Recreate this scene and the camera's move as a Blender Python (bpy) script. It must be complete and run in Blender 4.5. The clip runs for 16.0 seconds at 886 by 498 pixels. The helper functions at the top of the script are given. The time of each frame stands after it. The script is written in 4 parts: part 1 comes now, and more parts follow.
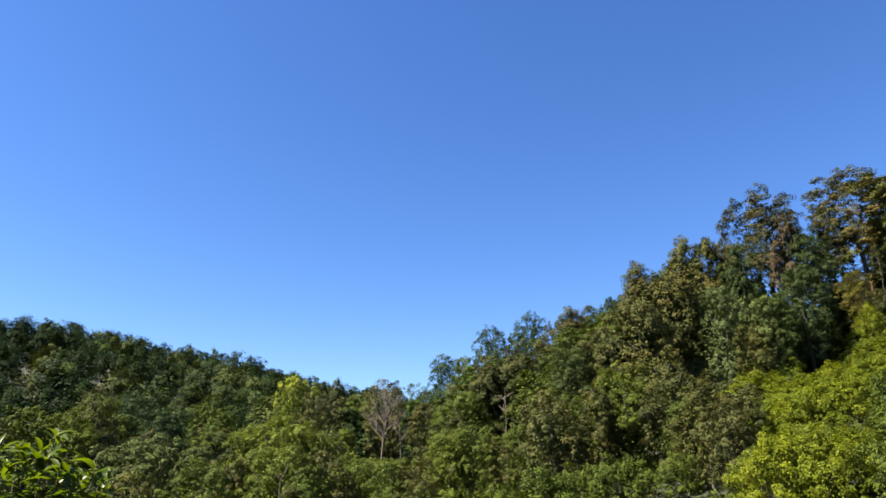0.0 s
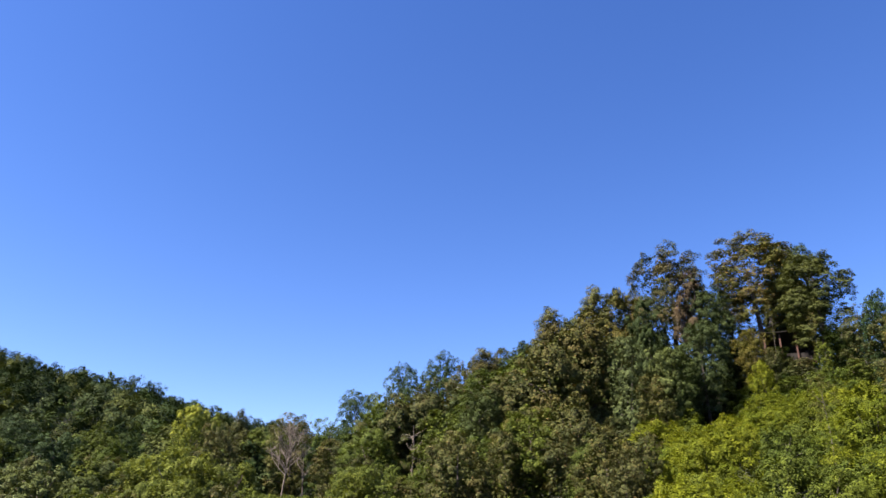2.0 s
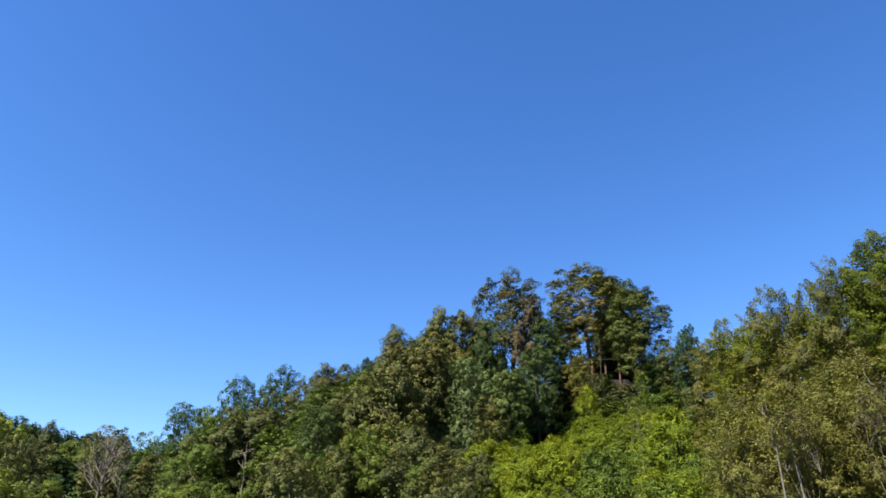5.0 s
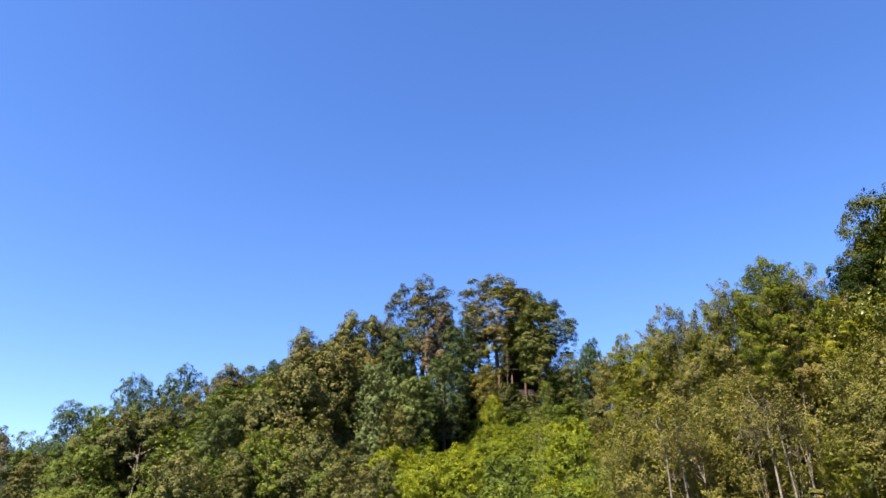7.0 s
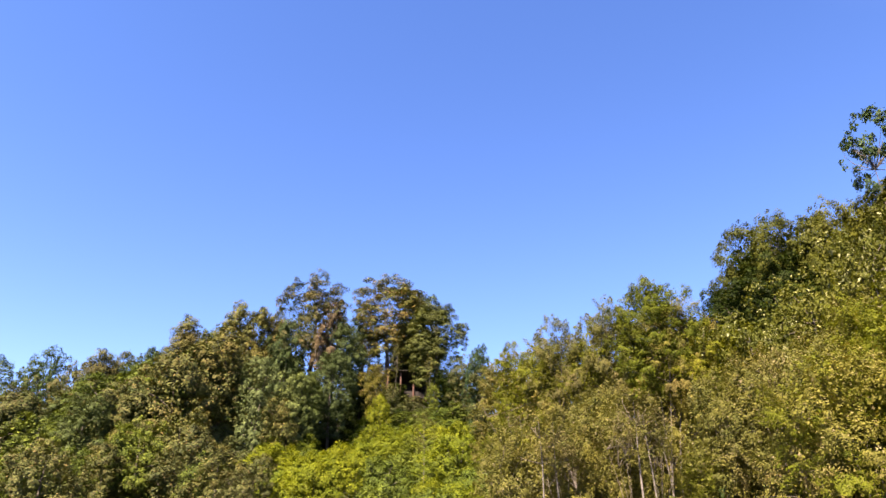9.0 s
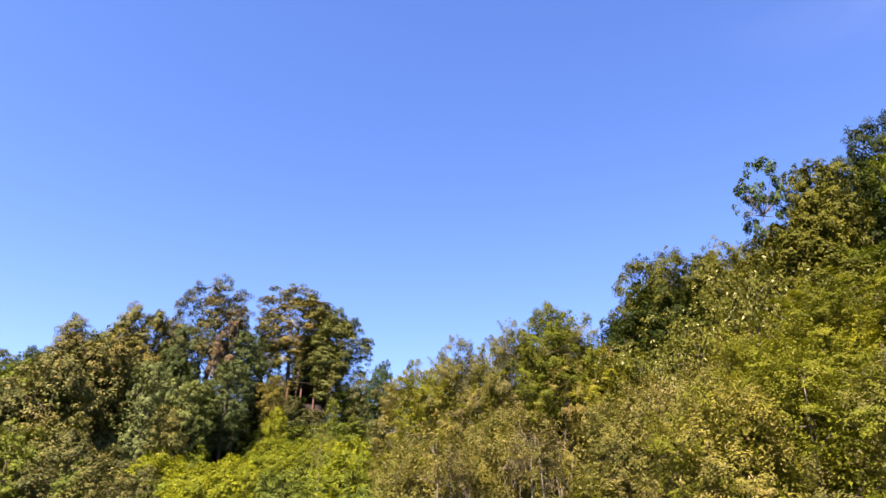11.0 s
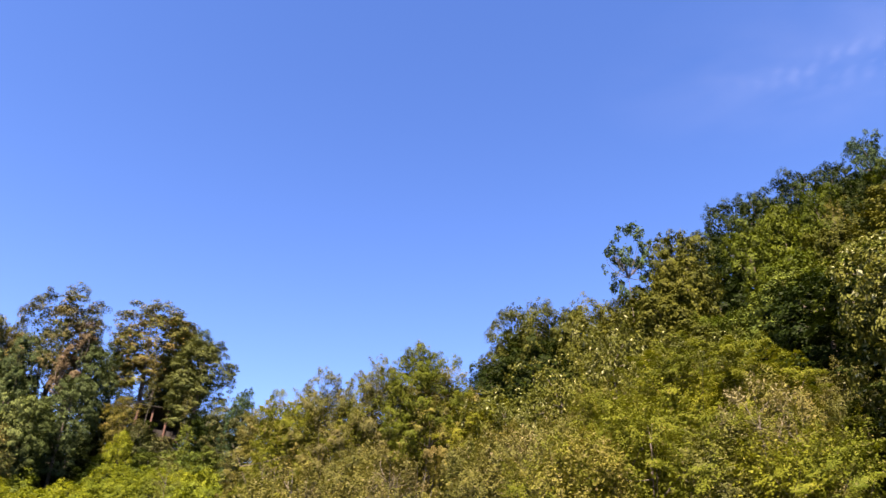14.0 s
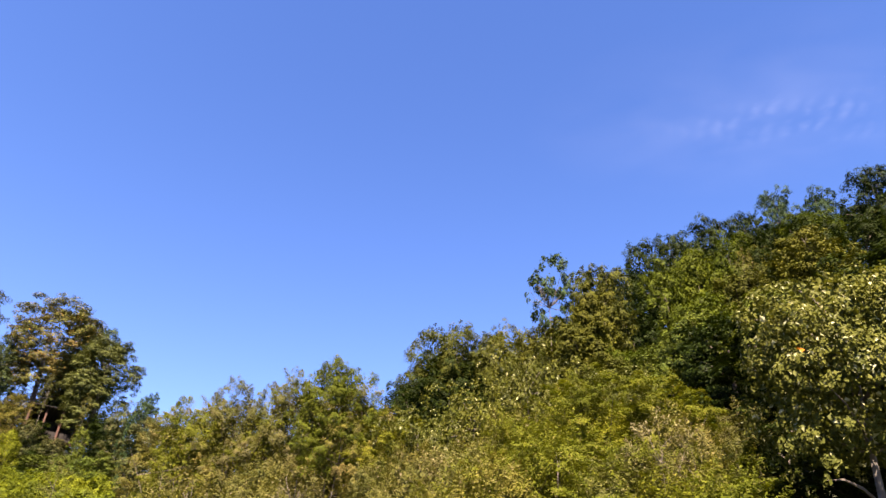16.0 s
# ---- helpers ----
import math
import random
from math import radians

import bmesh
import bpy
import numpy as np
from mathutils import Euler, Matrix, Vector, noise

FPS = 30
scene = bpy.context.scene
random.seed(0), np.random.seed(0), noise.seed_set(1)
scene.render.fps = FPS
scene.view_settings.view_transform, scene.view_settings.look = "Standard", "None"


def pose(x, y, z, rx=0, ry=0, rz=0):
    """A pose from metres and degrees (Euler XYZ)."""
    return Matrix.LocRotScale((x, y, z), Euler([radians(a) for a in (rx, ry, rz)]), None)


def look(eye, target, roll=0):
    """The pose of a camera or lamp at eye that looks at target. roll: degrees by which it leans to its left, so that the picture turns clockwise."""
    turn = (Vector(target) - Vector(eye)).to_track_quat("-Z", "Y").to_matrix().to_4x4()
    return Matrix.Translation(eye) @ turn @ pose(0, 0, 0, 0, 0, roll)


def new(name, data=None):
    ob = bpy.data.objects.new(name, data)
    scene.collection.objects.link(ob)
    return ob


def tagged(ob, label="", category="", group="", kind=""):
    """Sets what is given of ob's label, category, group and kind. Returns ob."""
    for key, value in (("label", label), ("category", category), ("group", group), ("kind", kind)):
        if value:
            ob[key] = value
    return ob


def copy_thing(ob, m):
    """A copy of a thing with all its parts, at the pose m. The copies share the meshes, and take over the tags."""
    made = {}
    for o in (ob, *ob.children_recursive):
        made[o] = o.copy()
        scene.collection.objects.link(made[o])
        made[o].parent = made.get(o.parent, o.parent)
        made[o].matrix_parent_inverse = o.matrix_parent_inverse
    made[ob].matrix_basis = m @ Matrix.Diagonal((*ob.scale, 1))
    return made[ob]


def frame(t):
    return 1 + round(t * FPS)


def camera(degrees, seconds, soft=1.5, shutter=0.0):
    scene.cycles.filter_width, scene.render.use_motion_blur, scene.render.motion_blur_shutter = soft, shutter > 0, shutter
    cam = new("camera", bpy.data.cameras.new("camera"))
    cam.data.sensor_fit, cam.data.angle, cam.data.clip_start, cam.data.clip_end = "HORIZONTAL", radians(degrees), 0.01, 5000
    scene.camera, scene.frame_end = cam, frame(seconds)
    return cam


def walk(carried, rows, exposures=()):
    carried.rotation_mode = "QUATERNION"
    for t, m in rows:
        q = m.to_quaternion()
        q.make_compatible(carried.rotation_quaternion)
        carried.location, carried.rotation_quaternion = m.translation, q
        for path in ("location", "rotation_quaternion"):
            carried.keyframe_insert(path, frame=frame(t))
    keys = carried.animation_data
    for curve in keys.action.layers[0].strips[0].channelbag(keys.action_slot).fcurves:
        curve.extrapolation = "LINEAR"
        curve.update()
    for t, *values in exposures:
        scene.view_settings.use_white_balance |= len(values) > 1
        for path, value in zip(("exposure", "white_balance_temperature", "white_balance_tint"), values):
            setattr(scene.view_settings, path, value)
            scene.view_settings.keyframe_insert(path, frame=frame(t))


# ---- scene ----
# camera: it stands on the meadow and turns to the right at arm's length
cam = camera(65.97, 16.0, soft=1.5)
EYE, ARM = 1.6, 0.2
ROWS = [  # seconds, yaw, pitch, roll
    (0.0, 0.00, 20.00, 0.00),
    (0.5, -1.85, 20.28, 0.53),
    (1.0, -3.73, 21.46, 0.94),
    (1.5, -5.40, 23.01, 1.55),
    (2.0, -7.16, 23.12, 1.34),
    (2.5, -9.18, 23.08, 0.82),
    (3.0, -10.66, 24.54, 0.49),
    (3.5, -12.72, 25.78, 0.36),
    (4.0, -15.55, 24.91, 0.33),
    (6.5, -26.44, 25.23, -0.10),
    (7.0, -28.42, 25.17, -0.07),
    (7.5, -30.97, 24.99, 0.00),
    (8.0, -32.95, 25.00, 0.47),
    (8.5, -34.76, 25.20, 0.21),
    (9.0, -37.74, 25.22, 0.49),
    (11.5, -47.94, 27.34, 1.34),
    (12.0, -50.07, 27.99, 1.96),
    (12.5, -51.16, 28.33, 2.04),
    (13.0, -52.39, 29.21, 1.83),
    (13.5, -54.37, 29.66, 1.63),
    (14.0, -57.06, 29.89, 1.54),
    (14.5, -58.89, 30.32, 1.71),
    (15.0, -60.36, 31.33, 2.04),
    (15.5, -61.80, 31.51, 1.72),
    (16.0, -64.01, 31.67, 2.70),
]
EXPOSURES = [(0.0, 2.22, 6500, 10), (1.0, 2.22, 6400, 11), (2.0, 2.20, 6350, 22), (4.0, 2.22, 6150, 5), (6.5, 2.45, 6450, 9), (7.0, 2.64, 6750, 16), (7.5, 2.80, 7000, 20), (9.0, 2.96, 7450, 26), (11.5, 3.03, 7500, 29),
             (12.5, 3.03, 7500, 30), (13.0, 2.83, 7350, 29), (13.5, 2.87, 7300, 28), (15.0, 2.85, 7350, 28), (16.0, 2.88, 7400, 28)]


def stand(yaw, pitch, roll):
    a = radians(yaw)
    return pose(-ARM * math.sin(a), ARM * (math.cos(a) - 1), EYE, 90 + pitch, 0, yaw) @ pose(0, 0, 0, 0, 0, roll)


walk(cam, [(t, stand(yaw, pitch, roll)) for t, yaw, pitch, roll in ROWS], EXPOSURES)

# light: a clear sky and one sun, high on the left
SUN_AZ, SUN_EL = -108.0, 52.0
world = bpy.data.worlds.new("sky")
scene.world = world
world.use_nodes = True
sky = world.node_tree.nodes.new("ShaderNodeTexSky")
sky.sky_type = "NISHITA"
sky.sun_disc = False
sky.sun_elevation, sky.sun_rotation = radians(SUN_EL), radians(SUN_AZ % 360)
sky.altitude, sky.air_density, sky.dust_density, sky.ozone_density = 600, 1.0, 0.3, 3.0
deep = world.node_tree.nodes.new("ShaderNodeHueSaturation")  # a clear, deep blue mountain sky
deep.inputs["Hue"].default_value, deep.inputs["Saturation"].default_value = 0.511, 1.24
world.node_tree.links.new(sky.outputs[0], deep.inputs["Color"])
world.node_tree.links.new(deep.outputs[0], world.node_tree.nodes["Background"].inputs[0])
world.node_tree.nodes["Background"].inputs[1].default_value = 0.05

sun_data = bpy.data.lights.new("sun", "SUN")
sun_data.energy, sun_data.angle, sun_data.color = 5.0, radians(0.53), (1.0, 0.90, 0.72)
sun = new("sun", sun_data)
az, el = radians(SUN_AZ), radians(SUN_EL)
sun.matrix_basis = look((0, 0, 0), (-math.sin(az) * math.cos(el), -math.cos(az) * math.cos(el), -math.sin(el)))


# ---- materials ----
def material(name):
    m = bpy.data.materials.new(name)
    m.use_nodes = True
    nt = m.node_tree
    return m, nt, nt.nodes["Principled BSDF"], nt.nodes["Material Output"]


def ramp(nt, fac, stops):
    r = nt.nodes.new("ShaderNodeValToRGB")
    els = r.color_ramp.elements
    while len(els) < len(stops):
        els.new(0.5)
    for e, (p, c) in zip(els, stops):
        e.position, e.color = p, (*c, 1)
    nt.links.new(fac, r.inputs[0])
    return r.outputs[0]


def noise_of(nt, scale, detail=3.0, coord="Object"):
    tc = nt.nodes.new("ShaderNodeTexCoord")
    n = nt.nodes.new("ShaderNodeTexNoise")
    n.inputs["Scale"].default_value, n.inputs["Detail"].default_value = scale, detail
    nt.links.new(tc.outputs[coord], n.inputs["Vector"])
    return n.outputs[0]


def mix(nt, fac, a, b, mode="MIX"):
    n = nt.nodes.new("ShaderNodeMix")
    n.data_type, n.blend_type = "RGBA", mode
    for sock, v in ((n.inputs["Factor"], fac), (n.inputs[6], a), (n.inputs[7], b)):
        if isinstance(v, (float, int)):
            sock.default_value = v
        elif isinstance(v, tuple):
            sock.default_value = (*v, 1)
        else:
            nt.links.new(v, sock)
    return n.outputs[2]


def leaf_material(name, dark, mid, light, odd=None, odd_share=0.06, glow=0.11, rough=0.6, gloss=0.05, patch=None, patch_scale=0.35, twig=0.0):
    """Leaves: tone by leaf, by branch-sized patches and by plant; some light goes through them."""
    m, nt, bsdf, out = material(name)
    geo = nt.nodes.new("ShaderNodeNewGeometry")
    dark, light = [tuple(0.55 * c + 0.45 * k for c, k in zip(e, mid)) for e in (dark, light)]
    stops = [(0.0, dark), (0.5, mid), (0.93 - odd_share, light)]
    if odd:
        stops.append((1.0 - odd_share * 0.5, odd))
    col = ramp(nt, geo.outputs["Random Per Island"], stops)
    if patch:
        f = ramp(nt, noise_of(nt, patch_scale, 2.0), [(0.5, (0, 0, 0)), (0.66, (1, 1, 1))])
        col = mix(nt, f, col, mix(nt, 0.75, col, patch))
    tuft = ramp(nt, noise_of(nt, 1.1, 2.0), [(0.3, (0.72, 0.78, 0.82)), (0.7, (1.25, 1.2, 1.12))])
    col = mix(nt, 1.0, col, tuft, "MULTIPLY")
    if twig:  # contrast of lit and shaded clumps, put into the colour as random tone
        clump_light = ramp(nt, noise_of(nt, twig, 2.0), [(0.36, (0.5, 0.52, 0.55)), (0.64, (1.5, 1.48, 1.42))])
        col = mix(nt, 1.0, col, clump_light, "MULTIPLY")
    info = nt.nodes.new("ShaderNodeObjectInfo")
    shade = ramp(nt, info.outputs["Random"], [(0.0, (0.76, 0.84, 0.80)), (0.5, (1, 1, 1)), (1.0, (1.2, 1.15, 0.9))])
    col = mix(nt, 1.0, col, shade, "MULTIPLY")
    nt.links.new(col, bsdf.inputs["Base Color"])
    bsdf.inputs["Roughness"].default_value = rough
    bsdf.inputs["Specular IOR Level"].default_value = gloss
    tr = nt.nodes.new("ShaderNodeBsdfTranslucent")
    nt.links.new(mix(nt, 1.0, col, (1.5, 1.45, 0.6), "MULTIPLY"), tr.inputs[0])
    ms = nt.nodes.new("ShaderNodeMixShader")
    ms.inputs[0].default_value = glow
    nt.links.new(bsdf.outputs[0], ms.inputs[1])
    nt.links.new(tr.outputs[0], ms.inputs[2])
    nt.links.new(ms.outputs[0], out.inputs[0])
    return m


def bark_material(name, dark, light, scale=5.0):
    m, nt, bsdf, out = material(name)
    col = ramp(nt, noise_of(nt, scale, 6.0), [(0.3, dark), (0.7, light)])
    nt.links.new(col, bsdf.inputs["Base Color"])
    bsdf.inputs["Roughness"].default_value = 0.9
    bump = nt.nodes.new("ShaderNodeBump")
    bump.inputs["Strength"].default_value, bump.inputs["Distance"].default_value = 0.6, 0.03
    nt.links.new(noise_of(nt, scale * 3, 5.0), bump.inputs["Height"])
    nt.links.new(bump.outputs[0], bsdf.inputs["Normal"])
    return m


BARK = bark_material("grey_brown_bark", (0.0255, 0.0204, 0.0153), (0.085, 0.0723, 0.0578))
PALE_BARK = bark_material("pale_bark", (0.042, 0.037, 0.032), (0.105, 0.097, 0.086))
DEAD_WOOD = bark_material("weathered_dead_wood", (0.062, 0.05, 0.04), (0.135, 0.113, 0.095))

FAR_LEAVES = [
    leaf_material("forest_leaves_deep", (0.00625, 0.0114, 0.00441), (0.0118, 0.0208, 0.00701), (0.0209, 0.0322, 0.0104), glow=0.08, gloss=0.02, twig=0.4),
    leaf_material("forest_leaves_mid", (0.0207, 0.0321, 0.0107), (0.0368, 0.0564, 0.0169), (0.0603, 0.0801, 0.0233), glow=0.08, gloss=0.02, twig=0.4),
    leaf_material("forest_leaves_olive", (0.0284, 0.0358, 0.0117), (0.0499, 0.0604, 0.018), (0.0771, 0.0859, 0.0255), glow=0.08, gloss=0.02, twig=0.4),
    leaf_material("forest_leaves_cool", (0.0179, 0.028, 0.0135), (0.0327, 0.0472, 0.0197), (0.0542, 0.067, 0.0256), glow=0.08, gloss=0.02, twig=0.4),
]
LEAF = {
    "deep": leaf_material("deep_green_leaves", (0.019, 0.0304, 0.0117), (0.0315, 0.047, 0.0165), (0.0493, 0.0648, 0.022), twig=2.6),
    "olive": leaf_material("olive_leaves", (0.0264, 0.033, 0.0119), (0.0446, 0.0521, 0.0177), (0.066, 0.0705, 0.0254), (0.0784, 0.0582, 0.0254), patch=(0.0648, 0.0515, 0.0173), patch_scale=0.16, twig=2.6),
    "rusty": leaf_material("rusty_leaves", (0.0359, 0.0399, 0.0102), (0.0599, 0.0638, 0.0147), (0.0897, 0.0896, 0.021), (0.142, 0.0799, 0.0224), 0.08,
                           patch=(0.116, 0.0747, 0.0254), patch_scale=0.22, twig=2.6),
    "cool": leaf_material("blue_green_leaves", (0.0131, 0.0245, 0.0105), (0.0227, 0.041, 0.0158), (0.0384, 0.059, 0.0218), twig=2.6),
    # dark green, taken below deep so the colour also carries slope and bank shade
    "bottle_shade": leaf_material("bottle_shade_leaves", (0.00522, 0.0107, 0.000977), (0.00894, 0.0161, 0.00147), (0.0149, 0.0228, 0.00213), twig=3.4),
    "green": leaf_material("mid_green_leaves", (0.0294, 0.0435, 0.00742), (0.0457, 0.0634, 0.0101), (0.0672, 0.0852, 0.0139), twig=2.6),
    "lime": leaf_material("lime_leaves", (0.0505, 0.0686, 0.00486), (0.0732, 0.0917, 0.00727), (0.1, 0.113, 0.0106), glow=0.28, twig=3.4),
    "gold": leaf_material("yellow_olive_leaves", (0.0436, 0.0461, 0.0103), (0.0664, 0.0683, 0.0162), (0.0949, 0.0907, 0.0266), (0.131, 0.113, 0.0707), 0.02, glow=0.24, patch=(0.0875, 0.0715, 0.0323), patch_scale=0.45),
    "frond": leaf_material("feathery_leaves", (0.0386, 0.0479, 0.00412), (0.058, 0.0695, 0.00566), (0.0823, 0.0907, 0.00869), (0.107, 0.0962, 0.0283), 0.02, glow=0.24),
    "broad": leaf_material("broad_pale_leaves", (0.0278, 0.0341, 0.0055), (0.0436, 0.0502, 0.00854), (0.0653, 0.0699, 0.0153), (0.208, 0.216, 0.112), 0.015, glow=0.25, rough=0.42),
    "pale": leaf_material("pale_backed_leaves", (0.0338, 0.0414, 0.00819), (0.0528, 0.061, 0.0127), (0.0789, 0.0848, 0.0228), (0.251, 0.263, 0.167), 0.027, glow=0.2, rough=0.55),
    "yellow": leaf_material("yellow_green_leaves", (0.0865, 0.104, 0.0168), (0.138, 0.163, 0.0246), (0.189, 0.215, 0.0337)),
    "near": leaf_material("glossy_shrub_leaves", (0.0302, 0.0509, 0.00238), (0.053, 0.0799, 0.00336), (0.0848, 0.111, 0.00594), glow=0.45, rough=0.4, gloss=0.3),
    "russet": leaf_material("rust_brown_leaves", (0.0326, 0.0258, 0.0148), (0.0571, 0.0419, 0.0231), (0.0816, 0.0643, 0.037)),
    # lighter than gold: extra sunlight on the valley wood, put into the colour
    "sunny": leaf_material("sunlit_olive_leaves", (0.0412, 0.0554, 0.0116), (0.0638, 0.0824, 0.017), (0.0884, 0.11, 0.0232), glow=0.22, twig=2.6),
    "sage": leaf_material("grey_green_leaves", (0.0308, 0.0435, 0.0175), (0.0479, 0.0653, 0.0254), (0.0684, 0.0879, 0.0332), twig=2.6),
    "umber": leaf_material("brownish_olive_leaves", (0.0213, 0.0254, 0.00356), (0.0356, 0.0403, 0.00517), (0.0525, 0.0565, 0.00712)),
    "moss": leaf_material("mossy_green_leaves", (0.033, 0.041, 0.012), (0.052, 0.062, 0.018), (0.072, 0.082, 0.025), glow=0.15, twig=2.6),
    "dusk": leaf_material("dusky_leaves", (0.0170, 0.0225, 0.0106), (0.0275, 0.0345, 0.0150), (0.0414, 0.048, 0.02), (0.06, 0.042, 0.022), 0.05, patch=(0.05, 0.04, 0.02), patch_scale=0.2, twig=2.6),
    "leafy": leaf_material("leafy_green_leaves", (0.0196, 0.0301, 0.002285), (0.0327, 0.0462, 0.00335), (0.0501, 0.0647, 0.005), glow=0.2, twig=3.4),
    "straw": leaf_material("dry_leaves", (0.0594, 0.0524, 0.0262), (0.0969, 0.0872, 0.0437), (0.141, 0.135, 0.0786), glow=0.2),
    "orange": leaf_material("orange_leaf", (0.218, 0.0742, 0.00872), (0.24, 0.0786, 0.00872), (0.262, 0.0872, 0.0131)),
}


def ground_material():
    m, nt, bsdf, out = material("grassy_soil")
    big = ramp(nt, noise_of(nt, 0.06, 5.0), [(0.35, (0.007, 0.010, 0.003)), (0.6, (0.013, 0.018, 0.005)), (0.75, (0.022, 0.018, 0.008))])
    fine = ramp(nt, noise_of(nt, 3.0, 6.0), [(0.3, (0.55, 0.55, 0.5)), (0.7, (1.2, 1.2, 1.1))])
    nt.links.new(mix(nt, 1.0, big, fine, "MULTIPLY"), bsdf.inputs["Base Color"])
    bsdf.inputs["Roughness"].default_value = 0.95
    return m


GROUND = ground_material()

# ---- the lie of the land: ground height by bearing and distance ----
LAND_R = [0, 8, 15, 25, 45, 70, 110, 200, 320, 700]
LAND = {
    -60: [0, 0, -1, -2, -4, -5, 0, 30, 68, 50],
    -28: [0, 0, -1, -2, -4, -5, 0, 27, 60, 45],
    -17: [0, 0, -1, -2, -4, -4, 1, 23, 52, 40],
    -7: [0, 0, -1, -2, -3, -2, 3, 16, 39, 34],
    4: [0, 0, -1, -1, -1, 1, 7, 13, 31, 30],
    15: [0, 0, 0, 0, 1, 7, 15, 17, 20, 25],
    28: [0, 0, 0, 1, 4, 12, 17, 20, 22, 25],
    34: [0, 0, 0.4, 1.5, 5, 17.4, 18.5, 21, 24, 25],
    39: [0, 0, 0.5, 2, 5.5, 16, 18, 22, 25, 25],
    52: [0, 0, 0.8, 3, 9, 14, 20, 26, 30, 30],
    66: [0, 0, 1.2, 4.5, 11, 20, 30, 40, 50, 45],
    80: [0, 0, 1.8, 6, 15, 31, 42, 60, 70, 60],
    100: [0, 0, 2.4, 8, 19, 36, 50, 70, 80, 65],
    150: [0, 0, 1, 3, 8, 14, 22, 35, 45, 40],
    225: [0, 0, 0, 0, 2, 5, 10, 22, 40, 40],
}


def ground_z(x, y):
    """Height of the ground; arrays or numbers."""
    x, y = np.asarray(x, float), np.asarray(y, float)
    r = np.hypot(x, y)
    bearing = (np.degrees(np.arctan2(x, y)) + 60) % 360 - 60
    keys = sorted(LAND)
    table = np.array([LAND[k] for k in keys] + [LAND[-60]], float)
    edges = np.array(keys + [300], float)
    i = np.clip(np.searchsorted(edges, bearing, side="right") - 1, 0, len(keys) - 1)
    f = (bearing - edges[i]) / (edges[i + 1] - edges[i])
    f = f * f * (3 - 2 * f)
    j = np.clip(np.searchsorted(LAND_R, r, side="right") - 1, 0, len(LAND_R) - 2)
    rr = np.array(LAND_R, float)
    g = np.clip((r - rr[j]) / (rr[j + 1] - rr[j]), 0, 1)
    a = table[i, j] * (1 - g) + table[i, j + 1] * g
    b = table[i + 1, j] * (1 - g) + table[i + 1, j + 1] * g
    z = a * (1 - f) + b * f
    bumps = 0.5 * np.sin(x * 0.11 + 1.3) * np.cos(y * 0.13) + 0.25 * np.sin(x * 0.31 + y * 0.23)
    return z + bumps * np.clip((r - 10) / 40, 0, 1)


def place(bearing, r):
    a = radians(bearing)
    x, y = r * math.sin(a), r * math.cos(a)
    return x, y, float(ground_z(x, y))


SKYLINE = [(-60, 13), (-33.7, 12.3), (-30, 12), (-23.3, 11.1), (-17.3, 11), (-13.2, 9.5), (-8.6, 8.6), (-4.4, 8.8), (-2, 8.6), (0.3, 10.4), (2.2, 10.4), (4, 12.4), (7.5, 13.2),
           (12.8, 14.4), (16.4, 17.4), (18.3, 17), (21.2, 19), (23.1, 17.2), (27, 22), (29.2, 20), (33.3, 22), (37.2, 20.3), (39.5, 17), (42, 15.6), (47.8, 18.4), (51, 18.8), (55.2, 21),
           (59.2, 19), (61.1, 21), (65.4, 24.2), (71, 24.4), (74, 25.5), (78.6, 28.4), (83, 30), (88.5, 31.4), (95, 32), (102, 32.4), (115, 31)]


def skyline(bearing):
    """How high the tree tops stand over the horizon there, in degrees."""
    return float(np.interp(bearing, [p[0] for p in SKYLINE], [p[1] for p in SKYLINE]))


def mesh_from(name, verts, faces, mats, index=None):
    me = bpy.data.meshes.new(name)
    me.from_pydata(verts, [], faces)
    for m in mats:
        me.materials.append(m)
    if index is not None:
        me.polygons.foreach_set("material_index", np.asarray(index, np.int32))
    me.update()
    return me


def build_ground():
    rings = np.array([0.5, 3, 6, 10, 14, 18, 22, 27, 33, 39, 45, 52, 60, 70, 80, 92, 110, 130, 155, 180, 210, 245, 280, 320, 380, 460, 560, 700, 1000, 1600, 2600, 4000])
    n = 144
    ang = np.arange(n) * 2 * np.pi / n
    x, y = np.outer(rings, np.sin(ang)).ravel(), np.outer(rings, np.cos(ang)).ravel()
    z = ground_z(x, y)
    faces = []
    for k in range(len(rings) - 1):
        for i in range(n):
            a, b = k * n + i, k * n + (i + 1) % n
            faces.append((a, b, b + n, a + n))
    faces.append(tuple(reversed(range(n))))
    me = mesh_from("ground", np.stack([x, y, z], 1), faces, [GROUND])
    me.polygons.foreach_set("use_smooth", [True] * len(me.polygons))
    tagged(new("ground", me), "grassy green and brown hillside soil rising round a meadow", "ground", kind="structure")


build_ground()


# ---- plants ----
def unit(v):
    return v / np.maximum(np.linalg.norm(v, axis=-1, keepdims=True), 1e-9)


